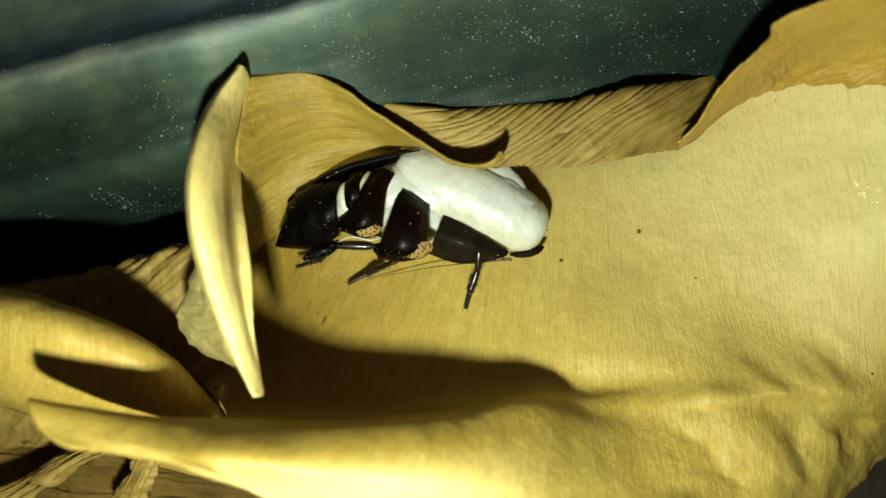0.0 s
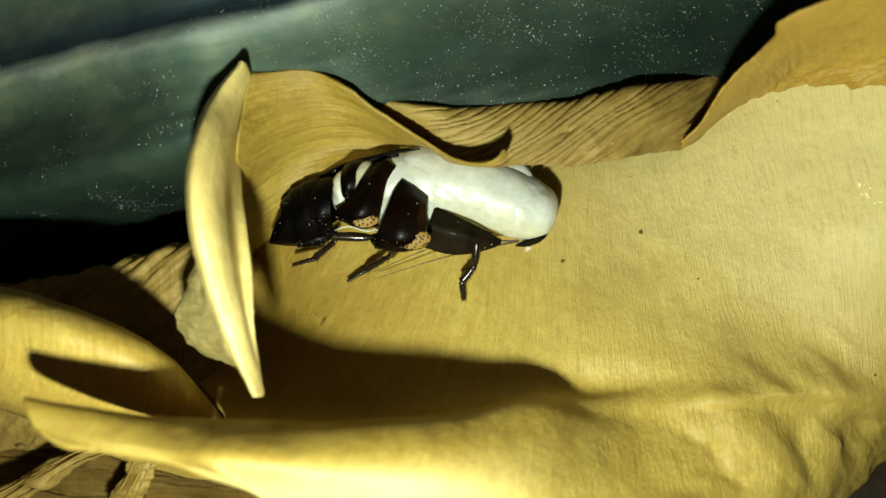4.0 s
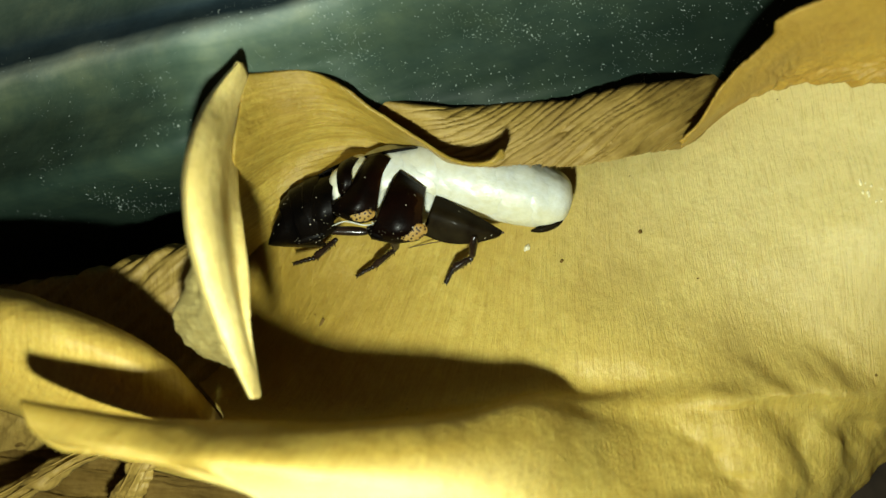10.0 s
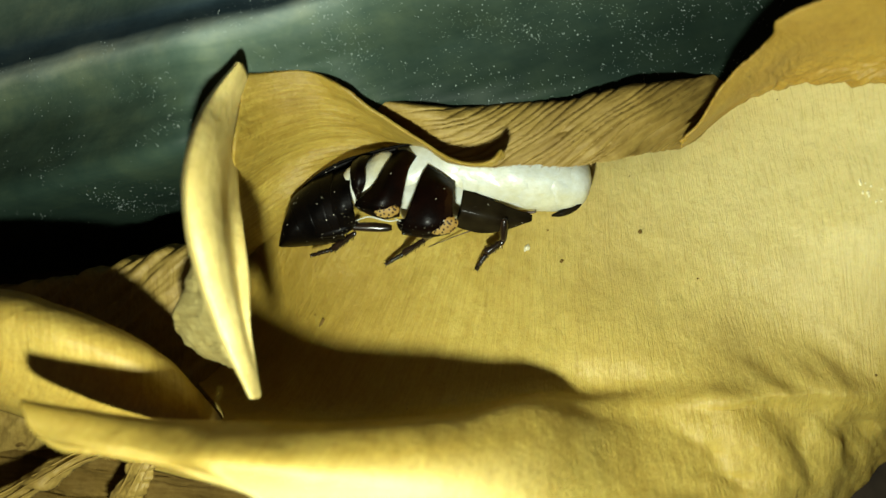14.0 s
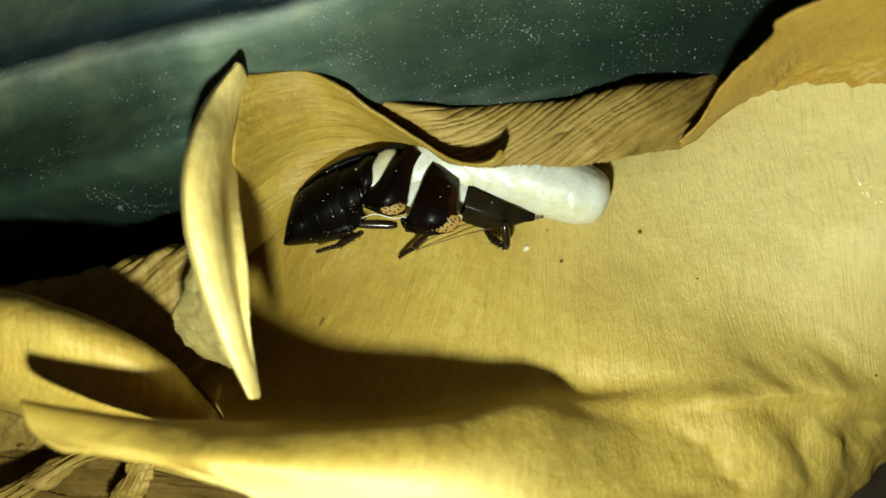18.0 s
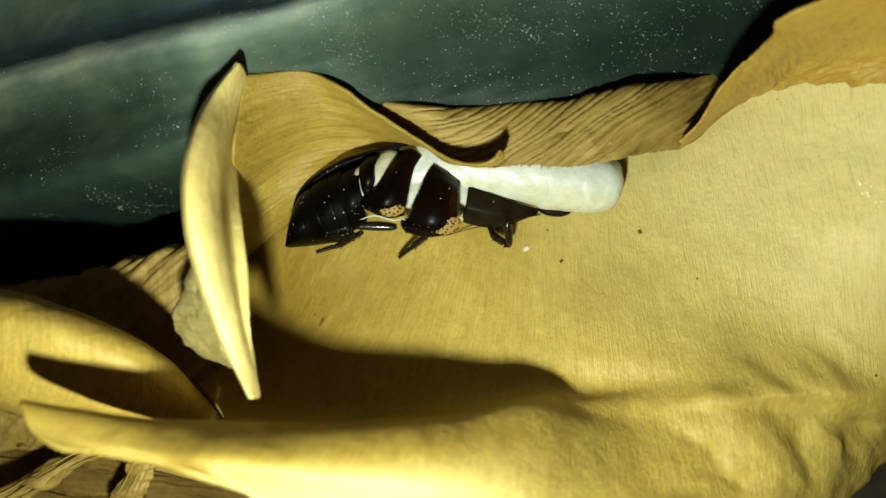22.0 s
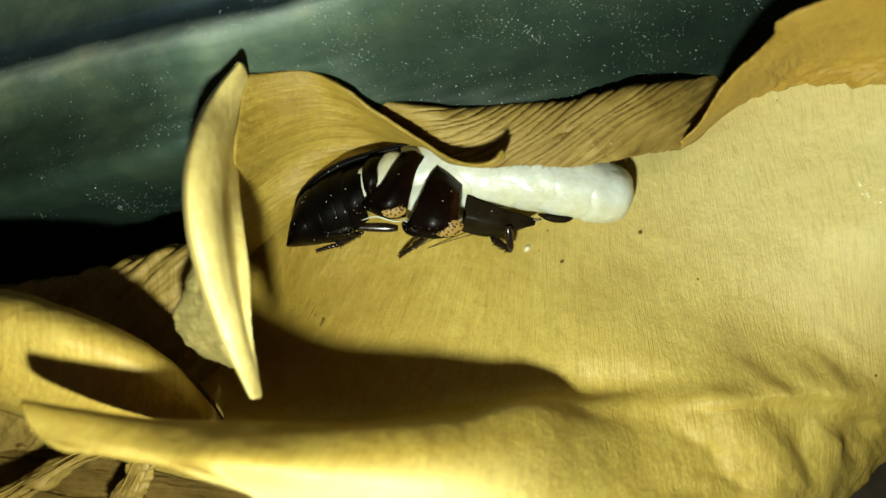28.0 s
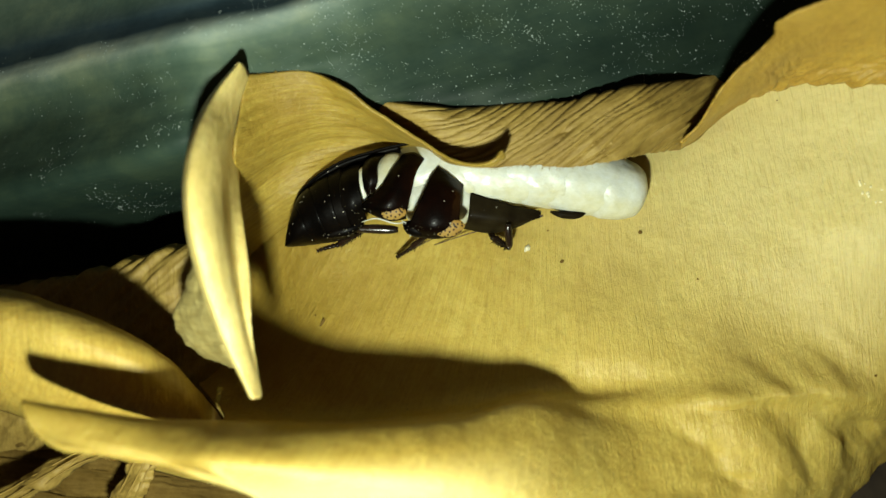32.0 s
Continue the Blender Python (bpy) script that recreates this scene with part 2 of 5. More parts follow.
def plate_material():
    """Old skin of a back plate: black behind, red brown and at last thin amber towards its free front edge."""
    m = shell_material("old_skin_red_brown", (0.001, 0.0007, 0.0005), (0.004, 0.0013, 0.0007), 0.33, True, 0.04)
    nt = m.node_tree
    b = nt.nodes["Principled BSDF"]
    col = b.inputs["Base Color"].links[0].from_socket
    sep = nt.nodes.new("ShaderNodeSeparateXYZ")
    nt.links.new(coords(nt, "UV", (0.17, 0.1, 1)), sep.inputs[0])
    wob = noise_of(nt, coords(nt, "UV", (0.9, 0.5, 1)), 1.0, 4, 0.6)
    along = nt.nodes.new("ShaderNodeMath")
    along.operation = "MULTIPLY_ADD"
    along.inputs[1].default_value = 0.35
    nt.links.new(wob, along.inputs[0])
    nt.links.new(sep.outputs["X"], along.inputs[2])
    tint = ramp(nt, along.outputs[0], [(0.55, (0, 0, 0)), (0.85, (0.0022, 0.0006, 0.0002)), (1.0, (0.006, 0.0016, 0.0004)), (1.12, (0.016, 0.0065, 0.0018))])
    low = ramp(nt, sep.outputs["Y"], [(0.45, (1, 1, 1)), (0.8, (0.15, 0.15, 0.15))])
    nt.links.new(mix(nt, col, mix(nt, tint, low, 1.0, "MULTIPLY"), 1.0, "ADD"), b.inputs["Base Color"])
    return m


SHELL_RED = plate_material()
LEG = shell_material("leg_brown", (0.0025, 0.0016, 0.001), (0.022, 0.011, 0.006), 0.2, True, 0.5)
FEELER = plain_material("feeler_brown", (0.025, 0.012, 0.006), (0.06, 0.03, 0.014), 900, 0.5)


def spot_material():
    m, nt, b = nodes_of("spotted_patch", 0.5, 0.15)
    v = nt.nodes.new("ShaderNodeTexVoronoi")
    v.voronoi_dimensions = "2D"
    v.inputs["Scale"].default_value = 1.0
    v.inputs["Randomness"].default_value = 0.75
    nt.links.new(coords(nt, "Object", (1750, 1750, 1750)), v.inputs["Vector"])
    n = noise_of(nt, coords(nt, "Object", (400, 400, 400)), 1.0, 3)
    ground = ramp(nt, n, [(0.3, (0.21, 0.105, 0.016)), (0.65, (0.26, 0.175, 0.05))])
    nt.links.new(mix(nt, (0.012, 0.007, 0.004), ground, ramp(nt, v.outputs["Distance"], [(0.21, (0, 0, 0)), (0.29, (1, 1, 1))])), b.inputs["Base Color"])
    bump(nt, b, v.outputs["Distance"], 0.3, 0.1 * MM)
    return m


SPOT = spot_material()


def flesh_material(name, a, c, rough):
    m, nt, b = nodes_of(name, rough, 0.5)
    n = noise_of(nt, coords(nt, "Object", (150, 150, 150)), 1.0, 5, 0.6)
    col = ramp(nt, n, [(0.33, a), (0.55, c)])
    # a cream bloom of fat under the skin, and fine milky clouds
    deep = noise_of(nt, coords(nt, "Object", (75, 130, 75)), 1.0, 3, 0.55)
    col = mix(nt, col, ramp(nt, deep, [(0.46, (1, 1, 1)), (0.62, (0.95, 0.87, 0.62))]), 0.78, "MULTIPLY")
    fine = noise_of(nt, coords(nt, "Object", (900, 900, 900)), 1.0, 4, 0.65)
    col = mix(nt, col, ramp(nt, fine, [(0.35, (0.88, 0.88, 0.80)), (0.6, (1.03, 1.03, 1.03))]), 0.7, "MULTIPLY")
    nt.links.new(col, b.inputs["Base Color"])
    nt.links.new(ramp(nt, fine, [(0.35, (rough + 0.2,) * 3), (0.6, (rough - 0.06,) * 3)]), b.inputs["Roughness"])
    b.inputs["Subsurface Weight"].default_value = 0.35
    b.inputs["Subsurface Radius"].default_value = (1.0, 0.9, 0.6)
    b.inputs["Subsurface Scale"].default_value = 0.9 * MM
    h = noise_of(nt, coords(nt, "Object", (330, 480, 480)), 1.0, 4, 0.6)
    first = bump(nt, b, h, 0.5, 0.34 * MM)
    bump(nt, b, fine, 0.45, 0.12 * MM, first)
    return m


FLESH = flesh_material("pale_soft_skin", (0.485, 0.48, 0.39), (0.51, 0.535, 0.505), 0.34)


# ---- shape tools ----
def spline(points, n):
    """n points along a smooth curve through the control points, evenly by chord length."""
    p = np.asarray(points, float)
    if len(p) == 2:
        s = np.linspace(0, 1, n)[:, None]
        return p[0] * (1 - s) + p[1] * s
    return spline_at(p, np.linspace(0, 1, n))


def spline_at(p, s):
    p = np.asarray(p, float)
    d = np.r_[0, np.cumsum(np.maximum(np.linalg.norm(np.diff(p[:, :3], axis=0), axis=1), 1e-6) ** 0.5)]
    d /= d[-1]
    if len(p) == 2:
        s = np.asarray(s)[:, None]
        return p[0] * (1 - s) + p[1] * s
    tan = np.gradient(p, d, axis=0)
    i = np.clip(np.searchsorted(d, s, "right") - 1, 0, len(p) - 2)
    h = (d[i + 1] - d[i])
    u = ((s - d[i]) / h)[:, None]
    h = h[:, None]
    return ((2 * u**3 - 3 * u**2 + 1) * p[i] + (u**3 - 2 * u**2 + u) * h * tan[i]
            + (-2 * u**3 + 3 * u**2) * p[i + 1] + (u**3 - u**2) * h * tan[i + 1])


def ragged(seed, scale, n, teeth=3.0):
    s = np.linspace(0, 1, n)
    return np.array([scale * (0.6 * noise.noise((a * teeth * 4, seed, 0)) + 0.4 * noise.noise((a * teeth * 22, seed, 3))
                              + 0.25 * noise.noise((a * teeth * 70, seed, 7))) for a in s])


def spread(rail, n, share=0.45):
    """n points along a rail, evenly by x on each side of x = 0, which lies at the given share."""
    p = spline(rail, 1500)
    x = np.maximum.accumulate(p[:, 0] + np.arange(1500) * 1e-7)
    k = int(n * share)
    want = np.r_[np.linspace(x[0], 0, k, endpoint=False), np.linspace(0, x[-1], n - k)]
    return np.stack([np.interp(want, x, p[:, c]) for c in range(3)], -1)


def loft(rails, nu, nv, cut0=None, cut1=None, by_x=False):
    """A grid (nv, nu, 3) through rails; cut0 and cut1 fray its first and last edge, as parts of its breadth."""
    r = np.array([spread(k, nu) if by_x else spline(k, nu) for k in rails])
    lo = np.zeros(nu) if cut0 is None else cut0
    hi = np.ones(nu) if cut1 is None else 1 + cut1
    g = np.empty((nv, nu, 3))
    for i in range(nu):
        s = np.linspace(lo[i], hi[i], nv)
        g[:, i] = spline_at(r[:, i], np.clip(s, 0, 1))
    return g


def normals(g):
    a = np.gradient(g, axis=1)
    b = np.gradient(g, axis=0)
    n = np.cross(a, b)
    n /= np.maximum(np.linalg.norm(n, axis=2, keepdims=True), 1e-9)
    return n


def sheet_mesh(name, g, thick, material, relief=None, front=None, swap=False, planar=False, grain=None):
    """A sheet of some thickness over a grid. relief(x, y) lifts it along its normal; UVs are in millimetres."""
    n = normals(g)
    if front is None:
        front = n[..., 2].mean() > 0
    if not front:
        n = -n
    if relief is not None:
        lift = np.array([[relief(g[j, i, 0], g[j, i, 1]) for i in range(g.shape[1])] for j in range(g.shape[0])])
        g = g + n * lift[..., None]
    nv, nu = g.shape[:2]
    back = g - n * thick
    verts = np.concatenate([g.reshape(-1, 3), back.reshape(-1, 3)]) * MM
    o = nu * nv
    faces = []
    for j in range(nv - 1):
        for i in range(nu - 1):
            q = [j * nu + i, j * nu + i + 1, (j + 1) * nu + i + 1, (j + 1) * nu + i]
            faces.append(q if front else q[::-1])
            b = [k + o for k in q]
            faces.append(b[::-1] if front else b)
    ring = [i for i in range(nu)] + [j * nu + nu - 1 for j in range(1, nv)] + [(nv - 1) * nu + i for i in range(nu - 2, -1, -1)] + [j * nu for j in range(nv - 2, 0, -1)]
    for a, b in zip(ring, ring[1:] + ring[:1]):
        q = [a, a + o, b + o, b]
        faces.append(q if front else q[::-1])
    me = bpy.data.meshes.new(name)
    me.from_pydata(verts.tolist(), [], faces)
    du = np.r_[0, np.cumsum(np.linalg.norm(np.diff(g, axis=1), axis=2).mean(axis=0))]
    dv = np.r_[0, np.cumsum(np.linalg.norm(np.diff(g, axis=0), axis=2).mean(axis=1))]
    uv = np.stack(np.meshgrid(du, dv), -1).reshape(-1, 2)
    if planar:
        flat = g.reshape(-1, 3)
        lean = np.interp(flat[:, 0], (-30, -5, 15, 40), (0.6, 0.35, 0.05, -0.12))
        uv = np.stack([flat[:, 0] - lean * flat[:, 1], flat[:, 1] - flat[:, 2]], -1)
    if grain is not None:
        uv = np.array([grain(q[0], q[1]) for q in g.reshape(-1, 3)])
    if swap:
        uv = uv[:, ::-1]
    uv = np.concatenate([uv, uv])
    layer = me.uv_layers.new(name="grain")
    idx = np.empty(len(me.loops), int)
    me.loops.foreach_get("vertex_index", idx)
    layer.data.foreach_set("uv", uv[idx].astype(np.float32).ravel())
    me.polygons.foreach_set("use_smooth", [True] * len(me.polygons))
    me.materials.append(material)
    me.update()
    return me


def thing(name, label, category, group="", kind="", at=FRAME):
    ob = new(name)
    ob.matrix_basis = at
    return tagged(ob, label, category, group, kind)


def part(name, me, parent, label=""):
    ob = new(name, me)
    ob.parent = parent
    return tagged(ob, label)


def tube_mesh(name, stations, material, ring=20, square=1.0, steps=24, cap=True):
    """A closed body through stations (x, y, w, half breadth across, half depth along w)."""
    s = spline(stations, steps)
    c, rh, rw = s[:, :3], np.maximum(s[:, 3], 0.02), np.maximum(s[:, 4], 0.02)
    tan = np.gradient(c, axis=0)
    tan /= np.maximum(np.linalg.norm(tan, axis=1, keepdims=True), 1e-9)
    verts = []
    for k in range(steps):
        side = np.cross((0, 0, 1.0), tan[k])
        if np.linalg.norm(side) < 1e-4:
            side = np.array((0, 1.0, 0))
        side /= np.linalg.norm(side)
        up = np.cross(tan[k], side)
        for a in np.linspace(0, 2 * np.pi, ring, endpoint=False):
            ca, sa = np.cos(a), np.sin(a)
            ca, sa = np.sign(ca) * abs(ca) ** square, np.sign(sa) * abs(sa) ** square
            verts.append(c[k] + side * ca * rh[k] + up * sa * rw[k])
    faces = []
    for k in range(steps - 1):
        for a in range(ring):
            b = (a + 1) % ring
            faces.append([k * ring + a, k * ring + b, (k + 1) * ring + b, (k + 1) * ring + a])
    if cap:
        faces.append(list(range(ring))[::-1])
        faces.append([(steps - 1) * ring + a for a in range(ring)])
    me = bpy.data.meshes.new(name)
    me.from_pydata((np.array(verts) * MM).tolist(), [], faces)
    me.polygons.foreach_set("use_smooth", [True] * len(me.polygons))
    me.materials.append(material)
    me.update()
    return me


def fract(x, y, scale, seed=0.0):
    return noise.fractal((x / scale, y / scale, seed), 0.9, 2.1, 3)


def hill(x, y, cx, cy, rx, ry, turn=0.0):
    c, s = math.cos(turn), math.sin(turn)
    dx, dy = x - cx, y - cy
    a, b = (c * dx + s * dy) / rx, (-s * dx + c * dy) / ry
    return math.exp(-(a * a + b * b))


# ---- ground ----
def ground():
    n = 60
    s = np.linspace(-1, 1, n)
    s = np.sign(s) * np.abs(s) ** 3 * 30
    verts = [(x, y, (0.004 * noise.noise((x * 30, y * 30, 0)) if abs(x) < 1 and abs(y) < 1 else 0) + max(0.0, 0.031 - 0.12 * x) * math.exp(-(x * x + y * y) / 0.03)) for y in s for x in s]
    faces = [[j * n + i, j * n + i + 1, (j + 1) * n + i + 1, (j + 1) * n + i] for j in range(n - 1) for i in range(n - 1)]
    me = bpy.data.meshes.new("ground")
    me.from_pydata(verts, [], faces)
    me.materials.append(SOIL)
    tagged(new("ground", me), "dark damp soil at night", "ground", kind="structure")


ground()


# ---- the green stalk behind ----
def green_stalk():
    st = thing("plant_stalk", "thick dark green ridged plant stalk with pale dust specks", "plant stalk")
    rows = ((-150, -5), (20, -8), (84, -7.2), (97, -7.3), (106, -7.1), (120, -6.3), (132, -5.5), (143, -5.0), (155, -5.1), (175, -5.8), (195, -6.6),
            (230, -7), (262, -6.5), (300, -5.4), (330, -5.2), (352, -6.5), (380, -12), (410, -22), (450, -38), (520, -62))
    cols = (-420, -200, 0, 200, 320, 380, 430, 500, 560, 605, 650, 700, 760, 850, 920, 1050, 1130, 1310, 1600, 1900)
    rise = np.interp(cols, (-420, 0, 320, 430, 500, 560, 605, 660, 740, 920, 1130, 1310, 1900), (-20, -4, 23.5, 21.6, 18.0, 17.8, 19.6, 18, 13, 16, 15, 10, 1))
    edge = np.interp(cols, (380, 430, 540, 605, 660, 740, 920, 1130, 1310, 1900), (400, 250, 282, 330, 362, 392, 432, 452, 462, 490))
    rails = []
    for y0, w in rows:
        rail = []
        for x, dw, e in zip(cols, rise, edge):
            ww = (w if x < 400 or y0 < 230 else -7.0) + dw - (0.3 * max(0.0, y0 - e) if x > 400 else 0.0)
            ww += 0.05 * max(0.0, min(y0, 340) - 230) * min(1.0, max(0.0, (300 - x) / 300))
            z = REACH - ww
            rail.append(((x - 784) * z / 1304.8, -((y0 - 0.25 * x) - 441) * z / 1304.8, ww))
        rails.append(rail)
    g = loft(rails, 110, 150)
    for _ in range(25):
        g[:, 1:-1] = (g[:, :-2] + g[:, 2:] + 2 * g[:, 1:-1]) / 4
    deep = REACH - g[:, 40, 2]
    slope = 441 - g[:, 40, 1] * 1304.8 / deep + 0.25 * (784 + g[:, 40, 0] * 1304.8 / deep)
    across = np.r_[0, np.cumsum(np.linalg.norm(np.diff(g, axis=0), axis=2).mean(axis=1))]
    # ridge highlight, groove shade and shaded lower side are put into these colours
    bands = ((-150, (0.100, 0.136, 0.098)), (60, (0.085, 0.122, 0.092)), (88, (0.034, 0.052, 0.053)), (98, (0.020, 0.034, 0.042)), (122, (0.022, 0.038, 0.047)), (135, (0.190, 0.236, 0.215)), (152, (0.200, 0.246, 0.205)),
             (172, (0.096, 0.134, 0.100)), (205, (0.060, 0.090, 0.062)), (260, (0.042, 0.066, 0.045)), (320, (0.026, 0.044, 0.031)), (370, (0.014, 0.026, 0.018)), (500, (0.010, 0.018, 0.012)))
    light_bands = [(float(np.interp(y0, slope, across)) / float(across[-1]), c) for y0, c in bands]
    part("stalk_skin", sheet_mesh("stalk_skin", g, 3.0, green_material((float(across[-1]), light_bands)), lambda x, y: 0.25 * fract(x, y, 9) + 0.5 * fract(x, y, 30, 4)), st)
    return st, g


STALK, stalk_grid = green_stalk()


# ---- the dry sheath ----
SHEATH = thing("dry_leaf_sheath", "large dry yellow tan leaf sheath, curled and torn", "dry leaf")


CREASES = ((46, -15.5, 53.6, -22.5, 1.8, 0.7), (53.6, -22.5, 60, -27, 2.2, 0.5), (60, -27, 62, -33, 2.2, 0.3), (44.5, -19, 51, -27.5, 2.6, 0.9),
           (51, -27.5, 55, -34, 2.0, 0.9), (38.5, -31.2, 43, -33, 0.9, 0.7), (32.5, -25.5, 36, -27.5, 1.2, 0.5), (37, -27.5, 39.5, -31, 1.0, 0.4),
           (29, -32, 36, -33.5, 1.1, 0.5))


def creased(x, y):
    """Depth of the creases pressed into the sheath where it narrows."""
    r = 0.0
    for x0, y0, x1, y1, wide, deep in CREASES:
        k = ((x - x0) * (x1 - x0) + (y - y0) * (y1 - y0)) / ((x1 - x0) ** 2 + (y1 - y0) ** 2)
        k = min(1.0, max(0.0, k))
        bend = 0.8 * noise.noise((x / 5, y / 5, x0))
        d = math.hypot(x - x0 - k * (x1 - x0), y - y0 - k * (y1 - y0)) + bend
        if d < 3 * wide:
            r += deep * (0.45 + 0.55 * math.sin(math.pi * k)) * math.exp(-(d / wide) ** 2)
    return r


def hollow_relief(x, y):
    r = 0.22 * fract(x, y, 11) + 0.06 * noise.noise((x / 2.2, y / 3.2, 2))
    low = 1 / (1 + math.exp((y + 20 - 0.05 * x) / 2.5)) / (1 + math.exp(-(x - 22) / 4))
    r += low * (0.5 * noise.noise((x / 7, y / 6, 5)) + 0.16 * noise.noise((x / 2.8, y / 2.4, 8)))
    side = 1 / (1 + math.exp((44 - x) / 3)) / (1 + math.exp((y + 14) / 2.5))
    r += 0.16 * side * noise.noise(((x - y) / 11, (x + y) / 1.3, 2)) + 0.5 * side * noise.noise(((x - y) / 14, (x + y) / 4.5, 6))
    r += 1.5 * hill(x, y, 40, -24, 9, 4.5, -0.35) + 0.5 * hill(x, y, 30, -29, 5, 3, 0.2) + 0.9 * hill(x, y, 57, -28, 3.5, 2.4, -0.8) - creased(x, y)
    return r


hollow = loft([
    [(-40.6, 14.2, -16), (-30.3, 15.5, -15), (-20.2, 17.1, -14), (1.6, 22, -12), (25.1, 23.7, -8), (42.9, 26.8, -5), (53.3, 28, 2), (66.9, 27.4, 13), (83, 28.3, 18)],
    [(-41.1, 2.1, -16), (-33.9, 2.9, -13), (-18.9, 4.2, -6), (1.5, 10.3, -6), (24.3, 12.9, -4), (41.4, 15.2, -1), (52.9, 17.3, 3), (66.9, 17.7, 13), (81.3, 17.5, 20)],
    [(-42.8, -10.8, -20), (-32.7, -9.2, -12), (-16.5, -7.1, -2), (1.4, -3.5, -1), (23.4, -1.7, 0), (40.4, -0.8, 2), (51.9, 0.1, 5), (66.9, 1.6, 13), (84.5, 1.6, 18)],
    [(-41.3, -19.8, -7), (-32.3, -20.2, -4), (-24, -18.7, 0.5), (-15.7, -17.4, 4), (1.3, -16.1, 5), (13.1, -15.9, 5.5), (23.7, -15.6, 7), (38.6, -14.8, 7), (51.5, -13.7, 6), (69.5, -12.1, 9), (96.6, -13.5, 4)],
    [(-31.5, -24.2, 10.9), (-24, -24.5, 9.9), (-14.9, -24.3, 9), (1.3, -22.2, 9.5), (12.7, -20.3, 8.5), (23.8, -20.5, 8), (38, -18.8, 9), (49.1, -19.8, 11), (72.2, -21, 5), (102.1, -26.7, -10)],
    [(-48.3, -18.3, 28), (-36, -20.2, 27), (-26.8, -21.1, 24), (-13.3, -22.3, 20.5), (1.2, -21.9, 18.5), (12, -20.4, 14.5), (24.6, -23.4, 11.6), (37, -23, 10.6), (49.6, -25.7, 10), (64.9, -27, 3), (75.4, -26.8, 0)],
    [(-47.1, -17, 32.8), (-35.7, -18.9, 32.5), (-25.5, -20.4, 29), (-12.2, -21.1, 28.5), (1.1, -21, 25.5), (11.4, -20.3, 19), (24.2, -25.6, 14.6), (36.5, -27, 11.8), (49.1, -29, 11), (66, -30, 1), (75.8, -30, -4)],
    [(-44.9, -19.8, 34.6), (-34.3, -20.9, 35.6), (-23.5, -22.9, 35), (-11.5, -24.9, 33.6), (1, -26.2, 31.4), (10.5, -27.2, 27), (22.8, -29.8, 19.5), (35.6, -31.2, 13.5), (49.1, -32.6, 11), (68.2, -33.5, -2), (75.7, -32.4, -6)],
    [(-40.8, -21.2, 36), (-32.8, -22.5, 36.4), (-26.2, -23.9, 36.4), (-19.5, -29.1, 31.5), (-10.9, -34.9, 28), (1.1, -36.5, 27.5), (10.2, -35.4, 30), (20.6, -36.5, 25), (33.9, -38.9, 20), (51.9, -43.3, 5), (65.3, -40.5, -4), (73.9, -35.5, -8)],
], 300, 250, cut1=ragged(8, 0.012, 300), by_x=True)


def melted(g, x, y, reach, rounds):
    """The grid with its folds eased out round (x, y)."""
    for _ in range(rounds):
        soft = g.copy()
        soft[1:-1, 1:-1] = (g[:-2, 1:-1] + g[2:, 1:-1] + g[1:-1, :-2] + g[1:-1, 2:]) / 4
        d = ((g[..., 0] - x) / reach[0]) ** 2 + ((g[..., 1] - y) / reach[1]) ** 2
        g = g + (soft - g) * np.exp(-d)[..., None]
    return g


hollow = melted(hollow, 20.0, -21.0, (8.0, 5.0), 38)
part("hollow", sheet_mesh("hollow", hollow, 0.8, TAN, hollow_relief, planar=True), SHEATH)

rim = loft([
    [(33.2, 14.8, 12), (35.1, 17, 13.5), (36.9, 21.1, 17), (38.7, 23.6, 19), (41.9, 27, 22), (41.1, 27.8, 24), (44.4, 29.1, 28), (50, 30.3, 31), (59.7, 32.6, 30)],
    [(34.7, 15.7, 10), (37, 17.9, 11.5), (39.4, 20.7, 13.5), (41.8, 23.5, 15), (45.1, 26.1, 18), (47, 27.7, 20), (50.5, 28.3, 23), (55.7, 28.7, 26), (63.8, 30.8, 26)],
    [(34.8, 15.3, 8), (38.6, 18.6, 7), (42.3, 21.2, 8), (45.8, 23.3, 8.5), (49.6, 25.8, 10), (52.6, 26.3, 12), (56.4, 26.5, 15), (60.7, 26.5, 18), (68.9, 27.7, 20)],
    [(35.9, 15.6, 4), (40, 18.2, 1.5), (43.8, 21.7, 2), (47.6, 23.9, 3), (51.1, 25, 5), (55.3, 25, 7.5), (59.7, 24.3, 10.5), (64.7, 23.7, 14), (72.5, 24.4, 16)],
    [(37.5, 15.9, -1), (41.6, 18.3, -4), (45.6, 21.6, -3), (49.4, 23.9, -1), (53.5, 24.7, 1), (57.3, 24.4, 3.5), (61.9, 23.6, 6.8), (67.1, 22.9, 10.3), (74.7, 21.6, 13)],
], 200, 130, cut0=ragged(3, 0.05, 200))
part("torn_rim", sheet_mesh("torn_rim", rim, 0.35, RIM, lambda x, y: 0.12 * fract(x, y, 5) + 1.0 * hill(y, 0, 25.6 - 0.02 * x, 0, 1.6, 1) * fract(x * 0.5, y * 3.0, 1.4, 6) / (1 + math.exp((48 - x) / 2))), SHEATH, "rolled rim with a ragged torn edge")

